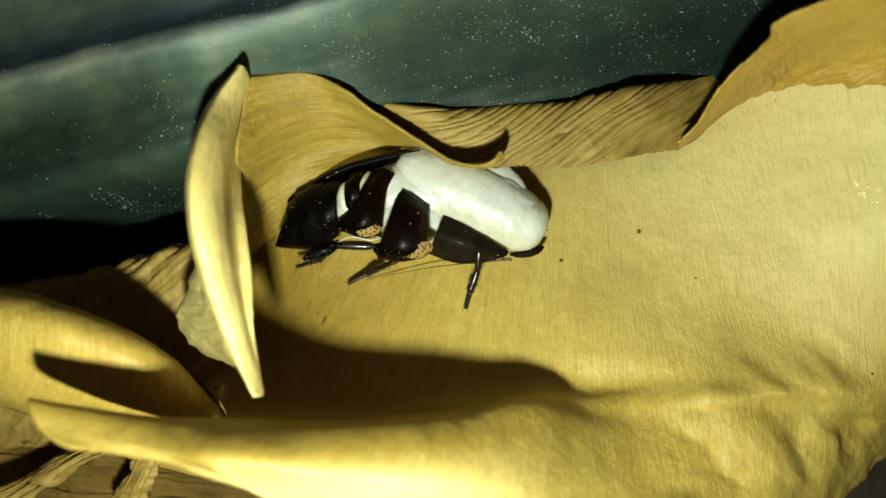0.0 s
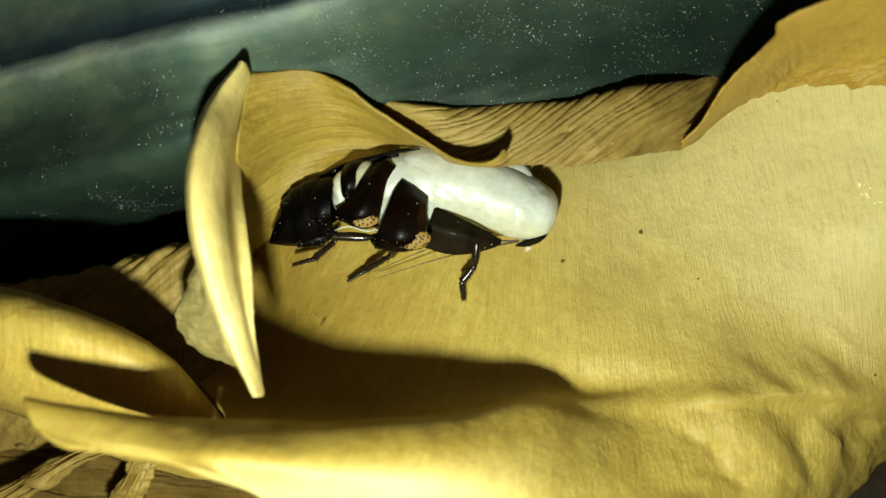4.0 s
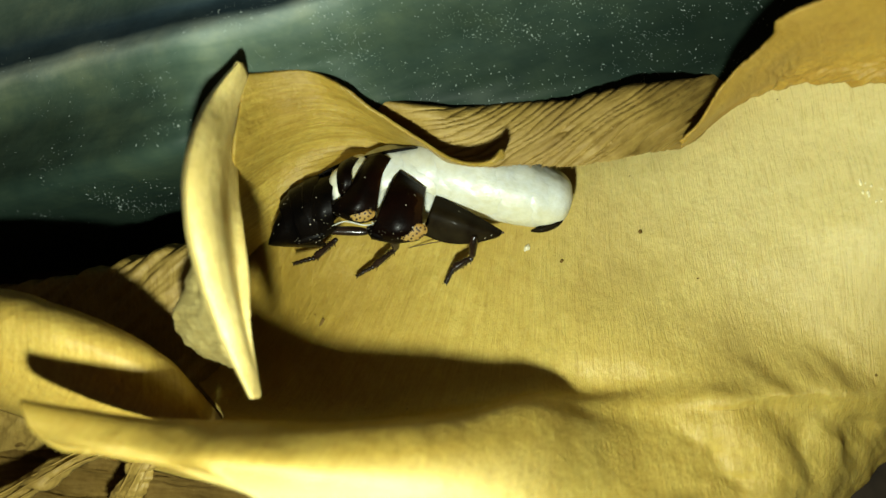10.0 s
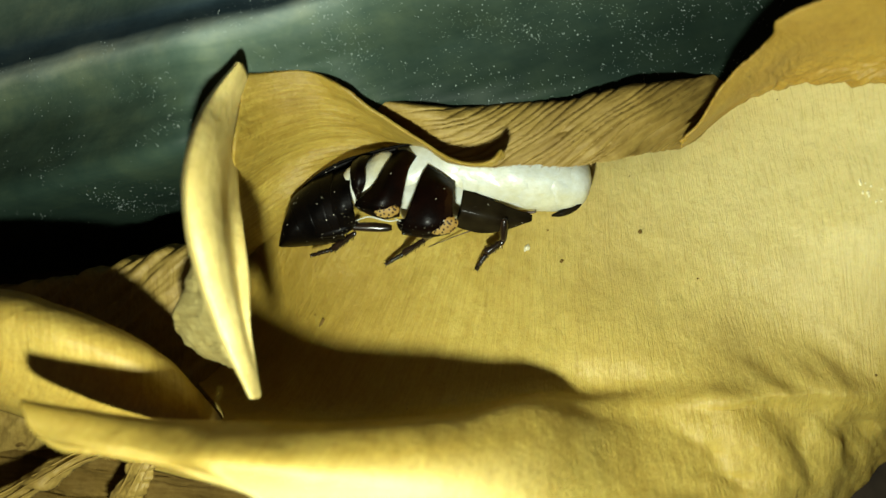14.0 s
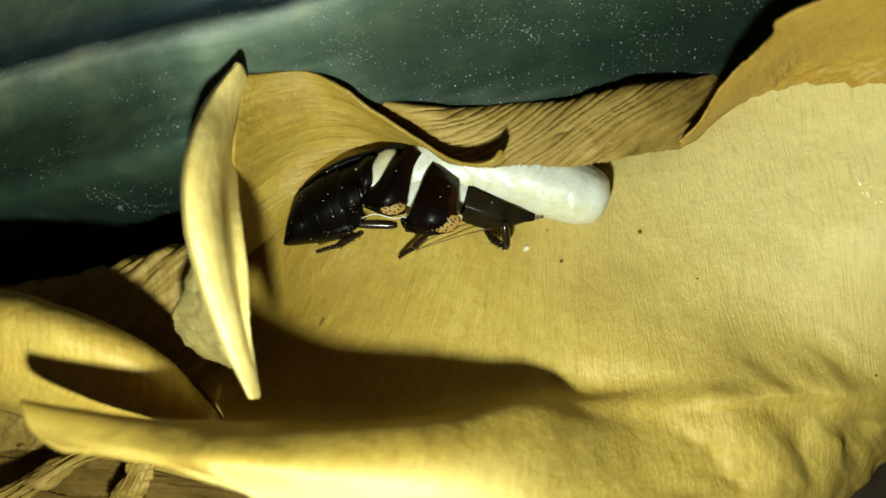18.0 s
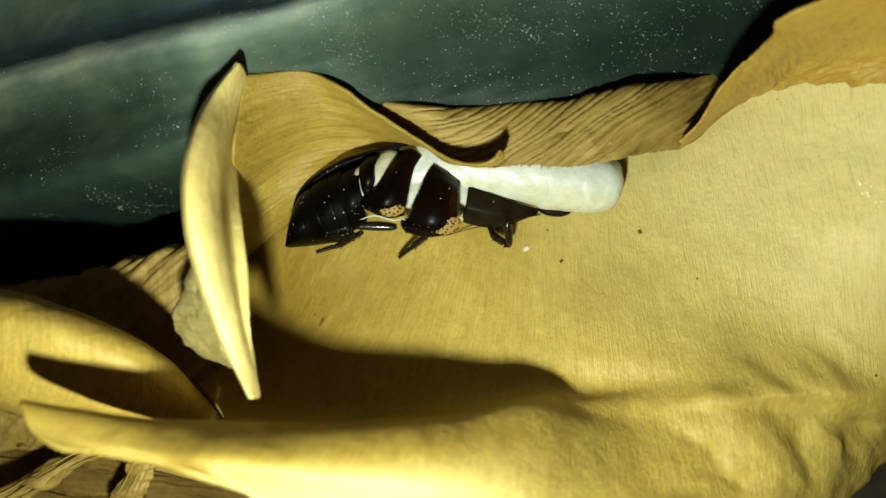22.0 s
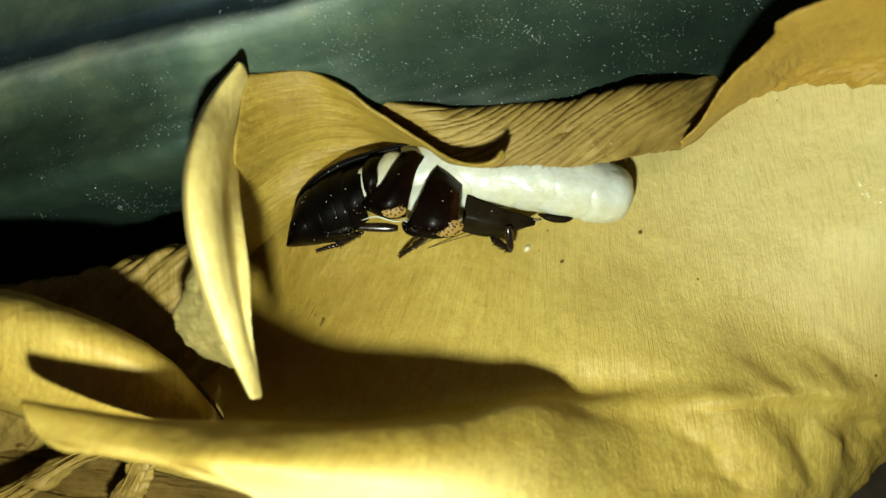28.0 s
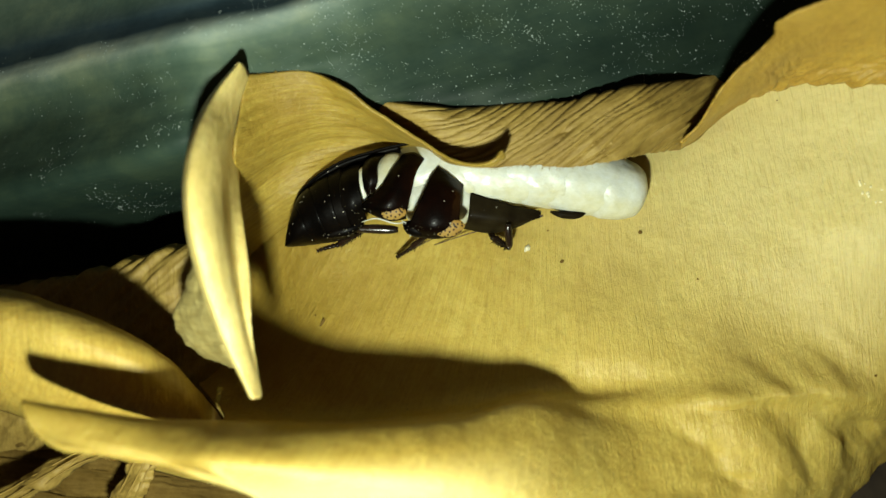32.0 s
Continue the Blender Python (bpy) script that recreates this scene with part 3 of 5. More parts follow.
strip = loft([
    [(-28.1, 25.2, 15), (-31, 21.3, 16.1), (-31.9, 16, 20.8), (-32.2, 9.9, 24.1), (-31.5, 2.8, 25.6), (-30.3, -4.1, 24.4), (-27.9, -11.2, 23.2), (-24.3, -18.3, 23.3)],
    [(-27.3, 24.7, 17.5), (-29.9, 20.4, 19.6), (-30.5, 14.9, 24.8), (-30.5, 9.1, 28.4), (-30.1, 2.7, 29.2), (-29, -3.9, 27.8), (-26.9, -10.8, 26.2), (-23.8, -18.2, 24.9)],
    [(-26.8, 24.3, 18.5), (-29, 19.8, 21.1), (-29.5, 14.1, 26.5), (-29.4, 8.2, 29.8), (-29, 2.7, 30.6), (-27.9, -3.9, 29.2), (-26.1, -10.7, 27.2), (-23.3, -18.2, 25.4)],
    [(-26.6, 24.4, 17.5), (-28.4, 19.3, 20), (-28.3, 13.2, 25.8), (-28.2, 7.6, 28.8), (-27.6, 2.2, 29.7), (-26.7, -3.9, 28.5), (-25.2, -10.8, 26.7), (-23, -18.3, 24.8)],
    [(-26.6, 24.1, 16), (-28, 18.8, 17.8), (-27.7, 12.9, 22.9), (-27.4, 7.6, 25.6), (-26.7, 2.1, 26.7), (-25.8, -4, 26.2), (-24.4, -10.9, 25.4), (-22.8, -18.4, 23.9)],
    [(-26.8, 23.6, 14.1), (-28.2, 18.9, 12.7), (-28.6, 13.5, 15.5), (-28.3, 8.2, 18.1), (-27.2, 2.3, 20), (-25.9, -4.2, 21.9), (-24.4, -10.4, 23.6), (-22.7, -18.2, 23.3)],
    [(-27.7, 23.8, 11.1), (-28.9, 19.3, 8.3), (-29.2, 14, 10), (-28.1, 8.6, 13.8), (-26.2, 3, 18.6), (-24.9, -2.8, 21.6), (-24.2, -8.4, 23.2), (-23, -17.7, 22.4)],
], 90, 46)
part("curled_strip", sheet_mesh("curled_strip", strip, 0.6, STRAW, lambda x, y: 0.08 * fract(x, y, 6), swap=True), SHEATH, "narrow strip curled towards the light")

curl = loft([
    [(-27.1, 23.8, 14), (-24.7, 24.4, 12.5), (-19.4, 25, 11), (-14.1, 22.3, 12), (-10.7, 19.8, 11), (-6.7, 17.2, 11), (-3.1, 14.8, 11.5), (0.5, 12.4, 13), (3.9, 11.2, 15), (6.5, 11.6, 17), (7.8, 13.1, 17)],
    [(-27.7, 19.3, 14.5), (-24.5, 21.1, 11.5), (-19.8, 22.2, 9), (-14.8, 20.9, 7), (-10.7, 19, 7), (-6.5, 16.6, 7), (-3, 14.9, 8), (0.6, 12.5, 10), (4.1, 11.3, 13), (6.7, 11.3, 16), (8.2, 12.6, 16)],
    [(-28.1, 13.7, 16), (-24.9, 16.2, 10), (-20.4, 18, 6), (-15.4, 18.3, 3), (-11.2, 17.4, 2), (-6.8, 16, 2), (-3.1, 15.4, 3), (0.7, 12.7, 6), (4.4, 12.2, 9), (6.9, 11.9, 13), (8.2, 12.3, 14)],
    [(-29.7, 9, 9), (-26.7, 11.6, 4), (-22.2, 14.1, 1), (-16.2, 15.6, 0), (-11.4, 15.6, 0), (-6.6, 15.2, -1), (-3, 15.9, -2), (0.8, 13.3, 0), (4.7, 12.9, 4), (7.1, 12.6, 8), (8.1, 12.4, 12)],
    [(-32.2, 2.8, -3), (-28.9, 5, -2), (-23.9, 8.5, -1), (-16.9, 11.4, 1), (-11.7, 12.8, 1), (-6.5, 13.1, 0), (-3, 16.4, -7), (0.9, 13.8, -5), (4.9, 13.6, -2), (7, 13.3, 2), (7.9, 12.9, 7)],
    [(-35.5, -2.8, -14), (-31.5, 0.1, -10), (-26.3, 3.8, -8), (-18.9, 8, -6), (-12.2, 10.1, -4), (-6.7, 11, -4), (-2.8, 16.3, -8), (1.1, 14.3, -10), (5.1, 14.2, -7), (7.1, 14, -3), (7.8, 13.5, 2)],
], 160, 110, cut0=-ragged(5, 0.0, 160))
part("inner_curl", sheet_mesh("inner_curl", curl, 0.45, CURL, lambda x, y: 0.1 * fract(x, y, 5) + 0.07 * fract(x * 0.5, y * 2.5, 1.5, 3), swap=True), SHEATH, "inner face curling over into a hooked tip")

fold = loft([
    [(-30.6, -0.6, 24), (-34.1, -5.1, 18), (-37.2, -9.4, 14), (-36.8, -12.4, 12), (-34.3, -14.6, 12), (-31, -15.7, 13)],
    [(-29.5, -0.6, 26), (-31.6, -4.9, 22), (-34.1, -9.7, 17), (-33.5, -12.4, 16), (-31.1, -14.3, 17), (-28.7, -15.4, 18)],
    [(-28.1, -0.6, 28), (-28.3, -4.7, 27), (-27.5, -9.9, 25), (-27.1, -11.9, 24), (-26.6, -13.7, 23.5), (-26.2, -14.9, 23)],
], 50, 24)
part("back_fold", sheet_mesh("back_fold", fold, 0.4, PALE, lambda x, y: 0.35 * fract(x, y, 3.5) + 0.15 * fract(x, y, 1.2, 3)), SHEATH, "pale wrinkled outer face behind the strip")

roll = loft([
    [(-83.2, -5.2, 0), (-67.3, -7, 3), (-56.8, -9.7, 5), (-48, -14, 4), (-41.5, -18.4, 3), (-36.7, -22.9, 2), (-36, -29.5, -8)],
    [(-74.5, -4.7, 12), (-59.8, -5.6, 15.5), (-50.1, -7.8, 18), (-41.9, -11.2, 18), (-36.7, -15.3, 16), (-33.9, -19.8, 13), (-35.3, -28.8, -5)],
    [(-70.2, -8.1, 18), (-56.8, -8.8, 20.5), (-48.1, -10.8, 22), (-40.6, -14.1, 21), (-36, -17.8, 18), (-33.3, -21.2, 15), (-35, -29.1, -4)],
    [(-70.2, -13.3, 18), (-57.4, -14.6, 19.5), (-49.1, -16.3, 20), (-41.5, -19, 19), (-36.4, -21.6, 17), (-33.6, -23.5, 14), (-34.8, -30.2, -4)],
    [(-73.8, -18.7, 13), (-60.4, -20.3, 14.5), (-51.7, -22.5, 15), (-43.2, -24.6, 15), (-37.9, -26.6, 13), (-34.6, -28.2, 11), (-32.8, -30.2, 5)],
    [(-80.3, -22.5, 4), (-66.7, -24.2, 4), (-57.3, -28.4, 4), (-48.8, -32.8, 2), (-42.7, -35.2, 0), (-38.6, -36.4, -1), (-34.9, -36.7, -2)],
], 80, 44)
part("rolled_margin", sheet_mesh("rolled_margin", roll, 0.5, AMBER, lambda x, y: 0.15 * fract(x, y, 6)), SHEATH, "rolled margin of the sheath")


def wrinkled(x, y):
    a = 0.75 * x + 0.66 * y
    b = -0.66 * x + 0.75 * y
    return 0.8 * noise.noise((a / 14, b / 1.5, 1)) + 0.5 * noise.noise((a / 9, b / 0.8, 5)) + 0.22 * noise.noise((a / 5, b / 0.4, 7)) + 0.3 * fract(x, y, 4)


left_leaf = loft([
    [(-106.3, -9.6, -26), (-78.7, -7.1, -16), (-68.5, -5.7, -12), (-60.3, -4.4, -9), (-50.4, -1.3, -6), (-40.5, 1.7, -4), (-34.4, 4.5, -28)],
    [(-100.3, -10.1, -18), (-74.5, -7.1, -9), (-65.3, -5.9, -6), (-57.8, -4.8, -4), (-48.8, -2.1, -2), (-39.5, 0.8, -1), (-34.4, 3.4, -28)],
    [(-95.8, -15.5, -12), (-72.7, -12.9, -6), (-64.2, -11.8, -4), (-57.3, -10.3, -3), (-48.4, -7.9, -1), (-39.1, -5.6, 0), (-33.9, -4.2, -26)],
    [(-94.3, -26.7, -10), (-72.1, -23.8, -5), (-64.2, -22.7, -4), (-57.3, -21.6, -3), (-48.8, -20.1, -2), (-39.8, -18.7, -2), (-33, -20.9, -22)],
    [(-97.3, -35.5, -14), (-75.1, -34.4, -10), (-66.4, -33.4, -8), (-58.8, -32.4, -6), (-49.6, -31.8, -4), (-40.5, -31.8, -4), (-29.6, -32, -8)],
], 150, 130)
part("wrinkled_side", sheet_mesh("wrinkled_side", left_leaf, 0.5, OUTER, wrinkled), SHEATH, "wrinkled brown side of the sheath")


def rib_lines(x, y):
    """Across and along the ribs: level beside the hooked tip, then fanning upwards."""
    u = max(x - 3.0, 0.0)
    return y - 0.62 * (u - 5 * (1 - math.exp(-u / 5))) + 0.3 * noise.noise((x / 9, y / 4, 2)), 1.2 * x


def ribbed(x, y):
    s = rib_lines(x, y)[0]
    k = s / (0.95 + 0.016 * max(0.0, x)) + 1.2 * noise.noise((x / 18, s / 2.2, 9)) + 0.12 * noise.noise((x / 6, s / 1.2, 4))
    groove = abs((k % 1.0) - 0.5) * 2
    strong = 1.0 + 1.2 / (1 + math.exp((16 - x) / 4))
    strong /= 1 + math.exp((y - 21.2 - 0.09 * max(0.0, x - 5)) / 0.5)
    return strong * (0.22 * (1 - groove ** 4) - 0.18 * max(0.0, (groove - 0.8) / 0.2)) + 0.04 * noise.noise((x / 1.5, y / 1.5, 6)) + 0.4 * fract(x, y, 9, 3)


flap = loft([
    [(-17.9, 21.5, -12), (-11.6, 22.5, -7), (-3.9, 21.8, -2), (3.1, 20.4, 1), (11.8, 21, 2), (19.4, 21.3, 3), (29.4, 23.2, 4), (38.9, 25.1, 1), (47.6, 27.4, -3)],
    [(-17.3, 21.3, -8), (-10.2, 21.4, 7), (-3.6, 20.6, 8.6), (2.9, 20.1, 7.775), (11.1, 20.7, 8.425), (18.2, 21, 9.775), (27.7, 23, 10.475), (36.9, 25.2, 7), (46.3, 28.1, 0)],
    [(-15.4, 18.9, -8), (-8, 18.4, 4), (-2, 17.9, 8.6), (3.7, 16.9, 9.2), (10.9, 17.1, 10.4), (18, 17.5, 11.2), (26.6, 18.6, 11.8), (34.2, 19.8, 8), (42.8, 21.9, 0)],
    [(-11.6, 18.1, -8), (-5.5, 16.9, 1), (-0.3, 14.5, 8.6), (4.6, 13.8, 9), (10.9, 13.9, 10.5), (17.9, 14.1, 11.5), (26, 15.4, 11), (32.3, 16.2, 6), (40.9, 18.4, -2)],
    [(-8, 17.3, -8), (-3.5, 16, -1), (0.5, 13.5, 8.6), (5.4, 11.8, 9.5), (10.9, 11.9, 10.5), (18, 11.6, 11), (25.3, 12.9, 10.5), (30.5, 14.3, 6), (37, 15.9, -1)],
], 260, 110, cut1=ragged(11, 0.06, 260, 2.0))
part("ribbed_flap", sheet_mesh("ribbed_flap", flap, 0.45, OUTER, ribbed, grain=rib_lines), SHEATH, "folded brown ribbed flap with a frayed edge")


def frayed(grid, row, count, length, out, seed, parent, material):
    """Fine loose fibres along a torn edge of a sheet."""
    rnd = random.Random(seed)
    verts, faces = [], []
    nu = grid.shape[1]
    inner = -4 if row == -1 else 3
    for _ in range(count):
        i = rnd.randrange(2, int(nu * out) - 2)
        p = grid[row, i]
        d = p - grid[inner, i]
        d = d / max(np.linalg.norm(d), 1e-6) + np.array((rnd.uniform(-0.9, 0.9), rnd.uniform(-0.4, 0.4), rnd.uniform(-0.2, 0.5)))
        d /= np.linalg.norm(d)
        ln = length * rnd.uniform(0.3, 1.0)
        mid = p + d * ln * 0.5
        tip = p + d * ln + np.array((rnd.uniform(-0.2, 0.2), rnd.uniform(-0.2, 0.2), rnd.uniform(-0.1, 0.2))) * ln
        w = rnd.uniform(0.03, 0.07)
        o = len(verts)
        for q, k in ((p - d * 0.2, 1.0), (mid, 0.8)):
            for a in range(3):
                verts.append((q + np.array((math.cos(a * 2.1), math.sin(a * 2.1), math.sin(a * 2.1 + 1))) * w * k) * MM)
        verts.append(tip * MM)
        for a in range(3):
            b = (a + 1) % 3
            faces += [[o + a, o + b, o + 3 + b, o + 3 + a], [o + 3 + a, o + 3 + b, o + 6]]
    me = bpy.data.meshes.new("loose_fibres")
    me.from_pydata([tuple(v) for v in verts], [], faces)
    me.materials.append(material)
    tagged(part("loose_fibres", me, parent, "fine fibres along a torn edge"), kind="stuff")


frayed(rim, 0, 110, 0.45, 0.62, 5, SHEATH, RIM)
frayed(flap, -1, 130, 0.6, 1.0, 6, SHEATH, OUTER)
frayed(curl, 0, 110, 0.3, 0.9, 7, SHEATH, CURL)


# ---- litter under the sheath ----
def litter_leaf(name, label, rails, material, seed, nu=110, nv=60, cut0=None, cut1=None, thick=0.4):
    th = thing(name, label, "dead leaf", "dead leaves under the sheath")
    g = loft(rails, nu, nv, cut0, cut1)
    part("blade", sheet_mesh("blade", g, thick, material, lambda x, y: 1.3 * noise.noise((x / 8, y / 3, seed)) + 0.5 * noise.noise((x / 4, y / 0.9, seed + 3)) + 0.3 * fract(x, y, 1.5, seed), swap=True), th)
    for k in (0.25, 0.5, 0.75):
        row = g[int(k * (nv - 1))][::max(1, nu // 14)]
        part("vein", tube_mesh("vein", [(p[0], p[1] + 0.5 * noise.noise((p[0] / 6, k * 9, seed)), p[2] + 0.3 + 0.9 * noise.noise((p[0] / 8, p[1] / 3, seed)), 0.14, 0.25) for p in row], material, 6, 1.0, 60), th)
    return th


litter_leaf("dead_leaf", "brown fibrous dead leaf lying beneath", [
    [(-92.8, -24.4, -8), (-73.9, -26.3, -8), (-59.8, -29.1, -8), (-45.6, -32, -8), (-27.2, -34.4, -10)],
    [(-94.3, -34.4, -10), (-75.1, -34.4, -10), (-60.3, -35.5, -9), (-46, -37, -9), (-27.2, -39.2, -10)],
    [(-97.3, -50.3, -14), (-76.9, -48, -13), (-61.7, -47.6, -12), (-47.1, -47.6, -12), (-28.1, -50.3, -14)],
], LITTER, 1.0)
litter_leaf("dead_leaf", "narrow pale brown dead leaf strip", [
    [(-74.4, -40, 0), (-65.9, -35.7, 1), (-58.4, -31.5, 2), (-51.4, -28.9, 2)],
    [(-72.2, -41.1, 2), (-63.4, -36.5, 3), (-56.1, -32.1, 4), (-49.7, -29.5, 3)],
    [(-72.6, -43.5, 0), (-63.3, -38.5, 1), (-55.8, -33.7, 2), (-49.3, -30.7, 2)],
], OUTER, 2.0, 50, 12)
litter_leaf("dead_leaf", "frayed end of a grey brown dead leaf", [
    [(-55.1, -46.5, -2), (-52.4, -39.6, 0), (-49.3, -34.6, 2), (-47.1, -30.8, 3)],
    [(-51, -45.7, 0), (-48.4, -39.3, 2), (-45.9, -34.8, 4), (-44.4, -31.8, 4)],
    [(-48.3, -46.5, -2), (-46.2, -38.8, 1), (-44.3, -35.1, 3), (-43.3, -33, 3)],
], OUTER, 4.0, 50, 20, cut1=ragged(21, 0.12, 50))


# ---- the cockroach in its old skin ----
BASE = (-12.03, 0.08, 0.0)
ROACH = thing("cockroach", "pale soft cockroach crawling out of its split black old skin", "insect",
              at=FRAME @ Matrix.Translation((BASE[0] * 1.046 * MM, BASE[1] * 1.046 * MM, -5.3 * MM)) @ Matrix.Scale(1.046, 4))
TIMES = (0, 1.5, 3, 6, 8, 9, 10, 11, 12, 13, 14.5, 16.5, 18, 20, 22, 25, 28, 30, 32)
LEVEL = 5.0


def about(points, pivot):
    return [(p[0] - pivot[0], p[1] - pivot[1], *p[2:]) for p in points]


def rails_about(rails, pivot):
    return [about(r, pivot) for r in rails]


# where the pieces lie at TIMES: x, y and turn in degrees
TAIL = [(-25.4, 0.58, -10), (-25.98, 0.84, -10), (-26.15, 0.92, -10), (-26.4, 1.09, -9), (-26.29, 0.98, -8.33), (-26.23, 0.92, -8), (-26.11, 0.83, -8), (-25.98, 0.75, -8), (-25.52, 0.71, -6.5), (-25.06, 0.67, -5), (-24.31, 0.58, -1), (-23.89, 0.92, 0), (-23.81, 0.84, 0), (-23.81, 0.84, 0), (-23.56, 0.58, 0), (-23.47, 0.5, 0), (-23.47, 0.67, 0), (-23.56, 0.58, 0), (-23.72, 0.67, 0)]
RING = [(-13.54, 6.35, -4), (-14.04, 6.85, -4), (-14.2, 7.52, -4), (-14.2, 7.85, -4), (-14.43, 8.13, -3.33), (-14.54, 8.27, -3), (-14.37, 8.14, -3), (-14.2, 8.02, -3), (-13.94, 8.23, -2.5), (-13.69, 8.44, -2), (-11.83, 8.44, 0), (-11.36, 8.44, 0), (-11.36, 8.44, 0), (-11.19, 8.44, 0), (-11.03, 8.44, 0), (-10.94, 8.44, 0), (-10.78, 8.44, 0), (-10.78, 8.44, 0), (-10.78, 8.44, 0)]
BACK = [(-10.61, 2.51, 5), (-11.03, 3.01, 3), (-11.19, 3.51, 1), (-11.11, 3.93, 2), (-11.28, 4.48, 3.33), (-11.36, 4.76, 4), (-11.27, 4.59, 3.5), (-11.19, 4.43, 3), (-10.48, 4.72, 2.75), (-9.77, 5.01, 2.5), (-7.27, 5.26, 1), (-6.93, 5.6, 2), (-7.02, 5.6, 2), (-7.1, 5.35, 1), (-7.1, 5.35, 1), (-7.1, 5.35, 0.5), (-7.02, 5.18, 0), (-7.1, 5.1, 0), (-7.02, 4.93, 0)]
MIDDLE = [(-3.84, -0.25, 4.7), (-4.01, 0.42, 4), (-4.43, 0.84, 3), (-4.26, 1.25, 4), (-4.59, 1.98, 2.13), (-4.76, 2.34, 1.2), (-4.55, 2.21, 1.95), (-4.34, 2.09, 2.7), (-3.5, 2.5, 3.35), (-2.67, 2.92, 4), (0.33, 3.17, 4), (0.33, 3.43, 3), (0.33, 3.43, 3), (0.33, 3.26, 2), (0.33, 3.17, 2), (0.42, 3.17, 1), (0.33, 2.84, 0), (0.5, 2.92, 0), (0.5, 2.84, 0)]
NECK = [(-0.08, 4.95, -13), (-0.42, 6.03, -13), (-1.17, 6.03, -12), (-1.84, 6.45, -7), (-1.28, 7.4, -12.33), (-1, 7.87, -15), (-1.08, 7.78, -12.5), (-1.17, 7.7, -10), (-0.33, 7.95, -9), (0.5, 8.2, -8), (4.01, 8.77, -6), (4.18, 9.02, -10), (4.43, 9.02, -10), (4.26, 8.44, -9), (4.01, 8.86, -4), (4.26, 8.69, -7), (3.68, 7.6, -5), (3.84, 7.77, 0), (3.84, 7.85, 0)]
SPINE = [(5.1, 8.6), (5.51, 8.86), (5.51, 9.11), (5.51, 9.69), (6.35, 9.69), (6.77, 9.69), (6.97, 9.69), (7.18, 9.69), (8.02, 9.9), (8.86, 10.11), (11.36, 11.11), (12.2, 11.44), (12.61, 11.19), (13.03, 10.78), (13.45, 11.11), (14.29, 11.11), (14.7, 10.61), (15.12, 10.78), (15.54, 11.11)]
BREATH = (0, 1, 2, 3, 5.5, 6, 7, 8, 9, 10, 11, 12, 13, 14, 17, 18, 19, 20, 21, 22, 23, 24.5, 25, 25.5, 27.5, 28, 28.5, 29, 29.5, 30, 30.3, 30.6, 31, 31.5, 32)
CROWN = [(10.19, 4.09), (11.44, 4.09), (11.86, 6.1), (11.19, 5.68), (11.78, 6.43), (11.44, 6.93), (12.61, 6.43), (12.61, 7.69), (12.78, 5.85), (13.7, 7.52), (13.37, 7.52), (13.7, 6.1), (15.62, 9.36), (16.46, 9.86), (19.21, 9.36), (19.3, 8.1), (20.13, 9.52), (19.97, 9.11), (20.55, 8.27), (21.3, 9.69), (20.72, 8.02), (21.22, 8.44), (21.89, 8.94), (22.3, 8.86), (22.89, 6.6), (22.72, 8.27), (23.06, 7.1), (23.64, 8.02), (22.97, 6.77), (23.98, 8.27), (23.98, 7.18), (24.14, 8.77), (23.81, 6.6), (23.64, 7.1), (24.81, 8.77)]
MASK_TIMES = (0, 1, 2, 3, 5.5, 7, 8, 9, 10, 11, 12, 13, 14, 17, 20, 22, 24.5, 25.5, 27.5, 28, 29, 30, 30.6, 31, 32)
MASK = [(12.36, -0.58, 8, 6.5), (13.7, -0.25, 14, 6.5), (13.7, 1.09, 24, 6.5), (12.61, 1.09, 20, 6.5), (14.29, 2.09, 22, 6.5), (15.37, 2.92, 24, 6.5), (14.95, 3.34, 22, 6.5), (14.29, 1.34, 14, 6.5), (15.37, 3.34, 18, 6.5), (15.37, 3.09, 18, 6.5), (14.29, 1.75, 12, 6.5), (17.04, 5.26, 20, 6.5), (18.38, 5.85, 24, 6.5), (22.22, 6.6, 20, 4), (18.88, 6.1, 0, 3), (16.79, 5.6, -6, 4), (15.37, 5.26, -10, 6), (17.21, 5.26, -8, 6), (15.87, 3.93, -14, 6), (16.54, 4.68, -10, 6), (17.04, 4.68, -8, 6), (18.04, 4.68, -6, 6), (18.04, 5.18, -6, 6.5), (17.21, 4.26, -10, 6), (18.29, 5.18, -6, 6.5)]
FOOT_H = [(-22.64, -2.76), (-22.89, -2.67), (-23.06, -2.59), (-23.06, -2.42), (-22.95, -2.42), (-22.89, -2.42), (-22.73, -2.29), (-22.56, -2.17), (-22.02, -1.88), (-21.47, -1.59), (-19.63, -0.75), (-19.3, -0.42), (-19.21, -0.42), (-19.21, -0.42), (-19.21, -0.42), (-19.3, -0.25), (-19.3, -0.25), (-19.13, -0.42), (-19.21, -0.25)]
KNEE_H = [(-15.2, 1.17), (-15.45, 1.25), (-15.62, 1.42), (-15.62, 1.59), (-15.45, 1.7), (-15.37, 1.75), (-15.24, 1.75), (-15.12, 1.75), (-14.66, 2.04), (-14.2, 2.34), (-12.2, 2.51), (-11.86, 2.51), (-11.78, 2.51), (-11.78, 2.51), (-11.78, 2.51), (-11.86, 2.59), (-11.86, 2.59), (-11.78, 2.51), (-11.86, 2.67)]
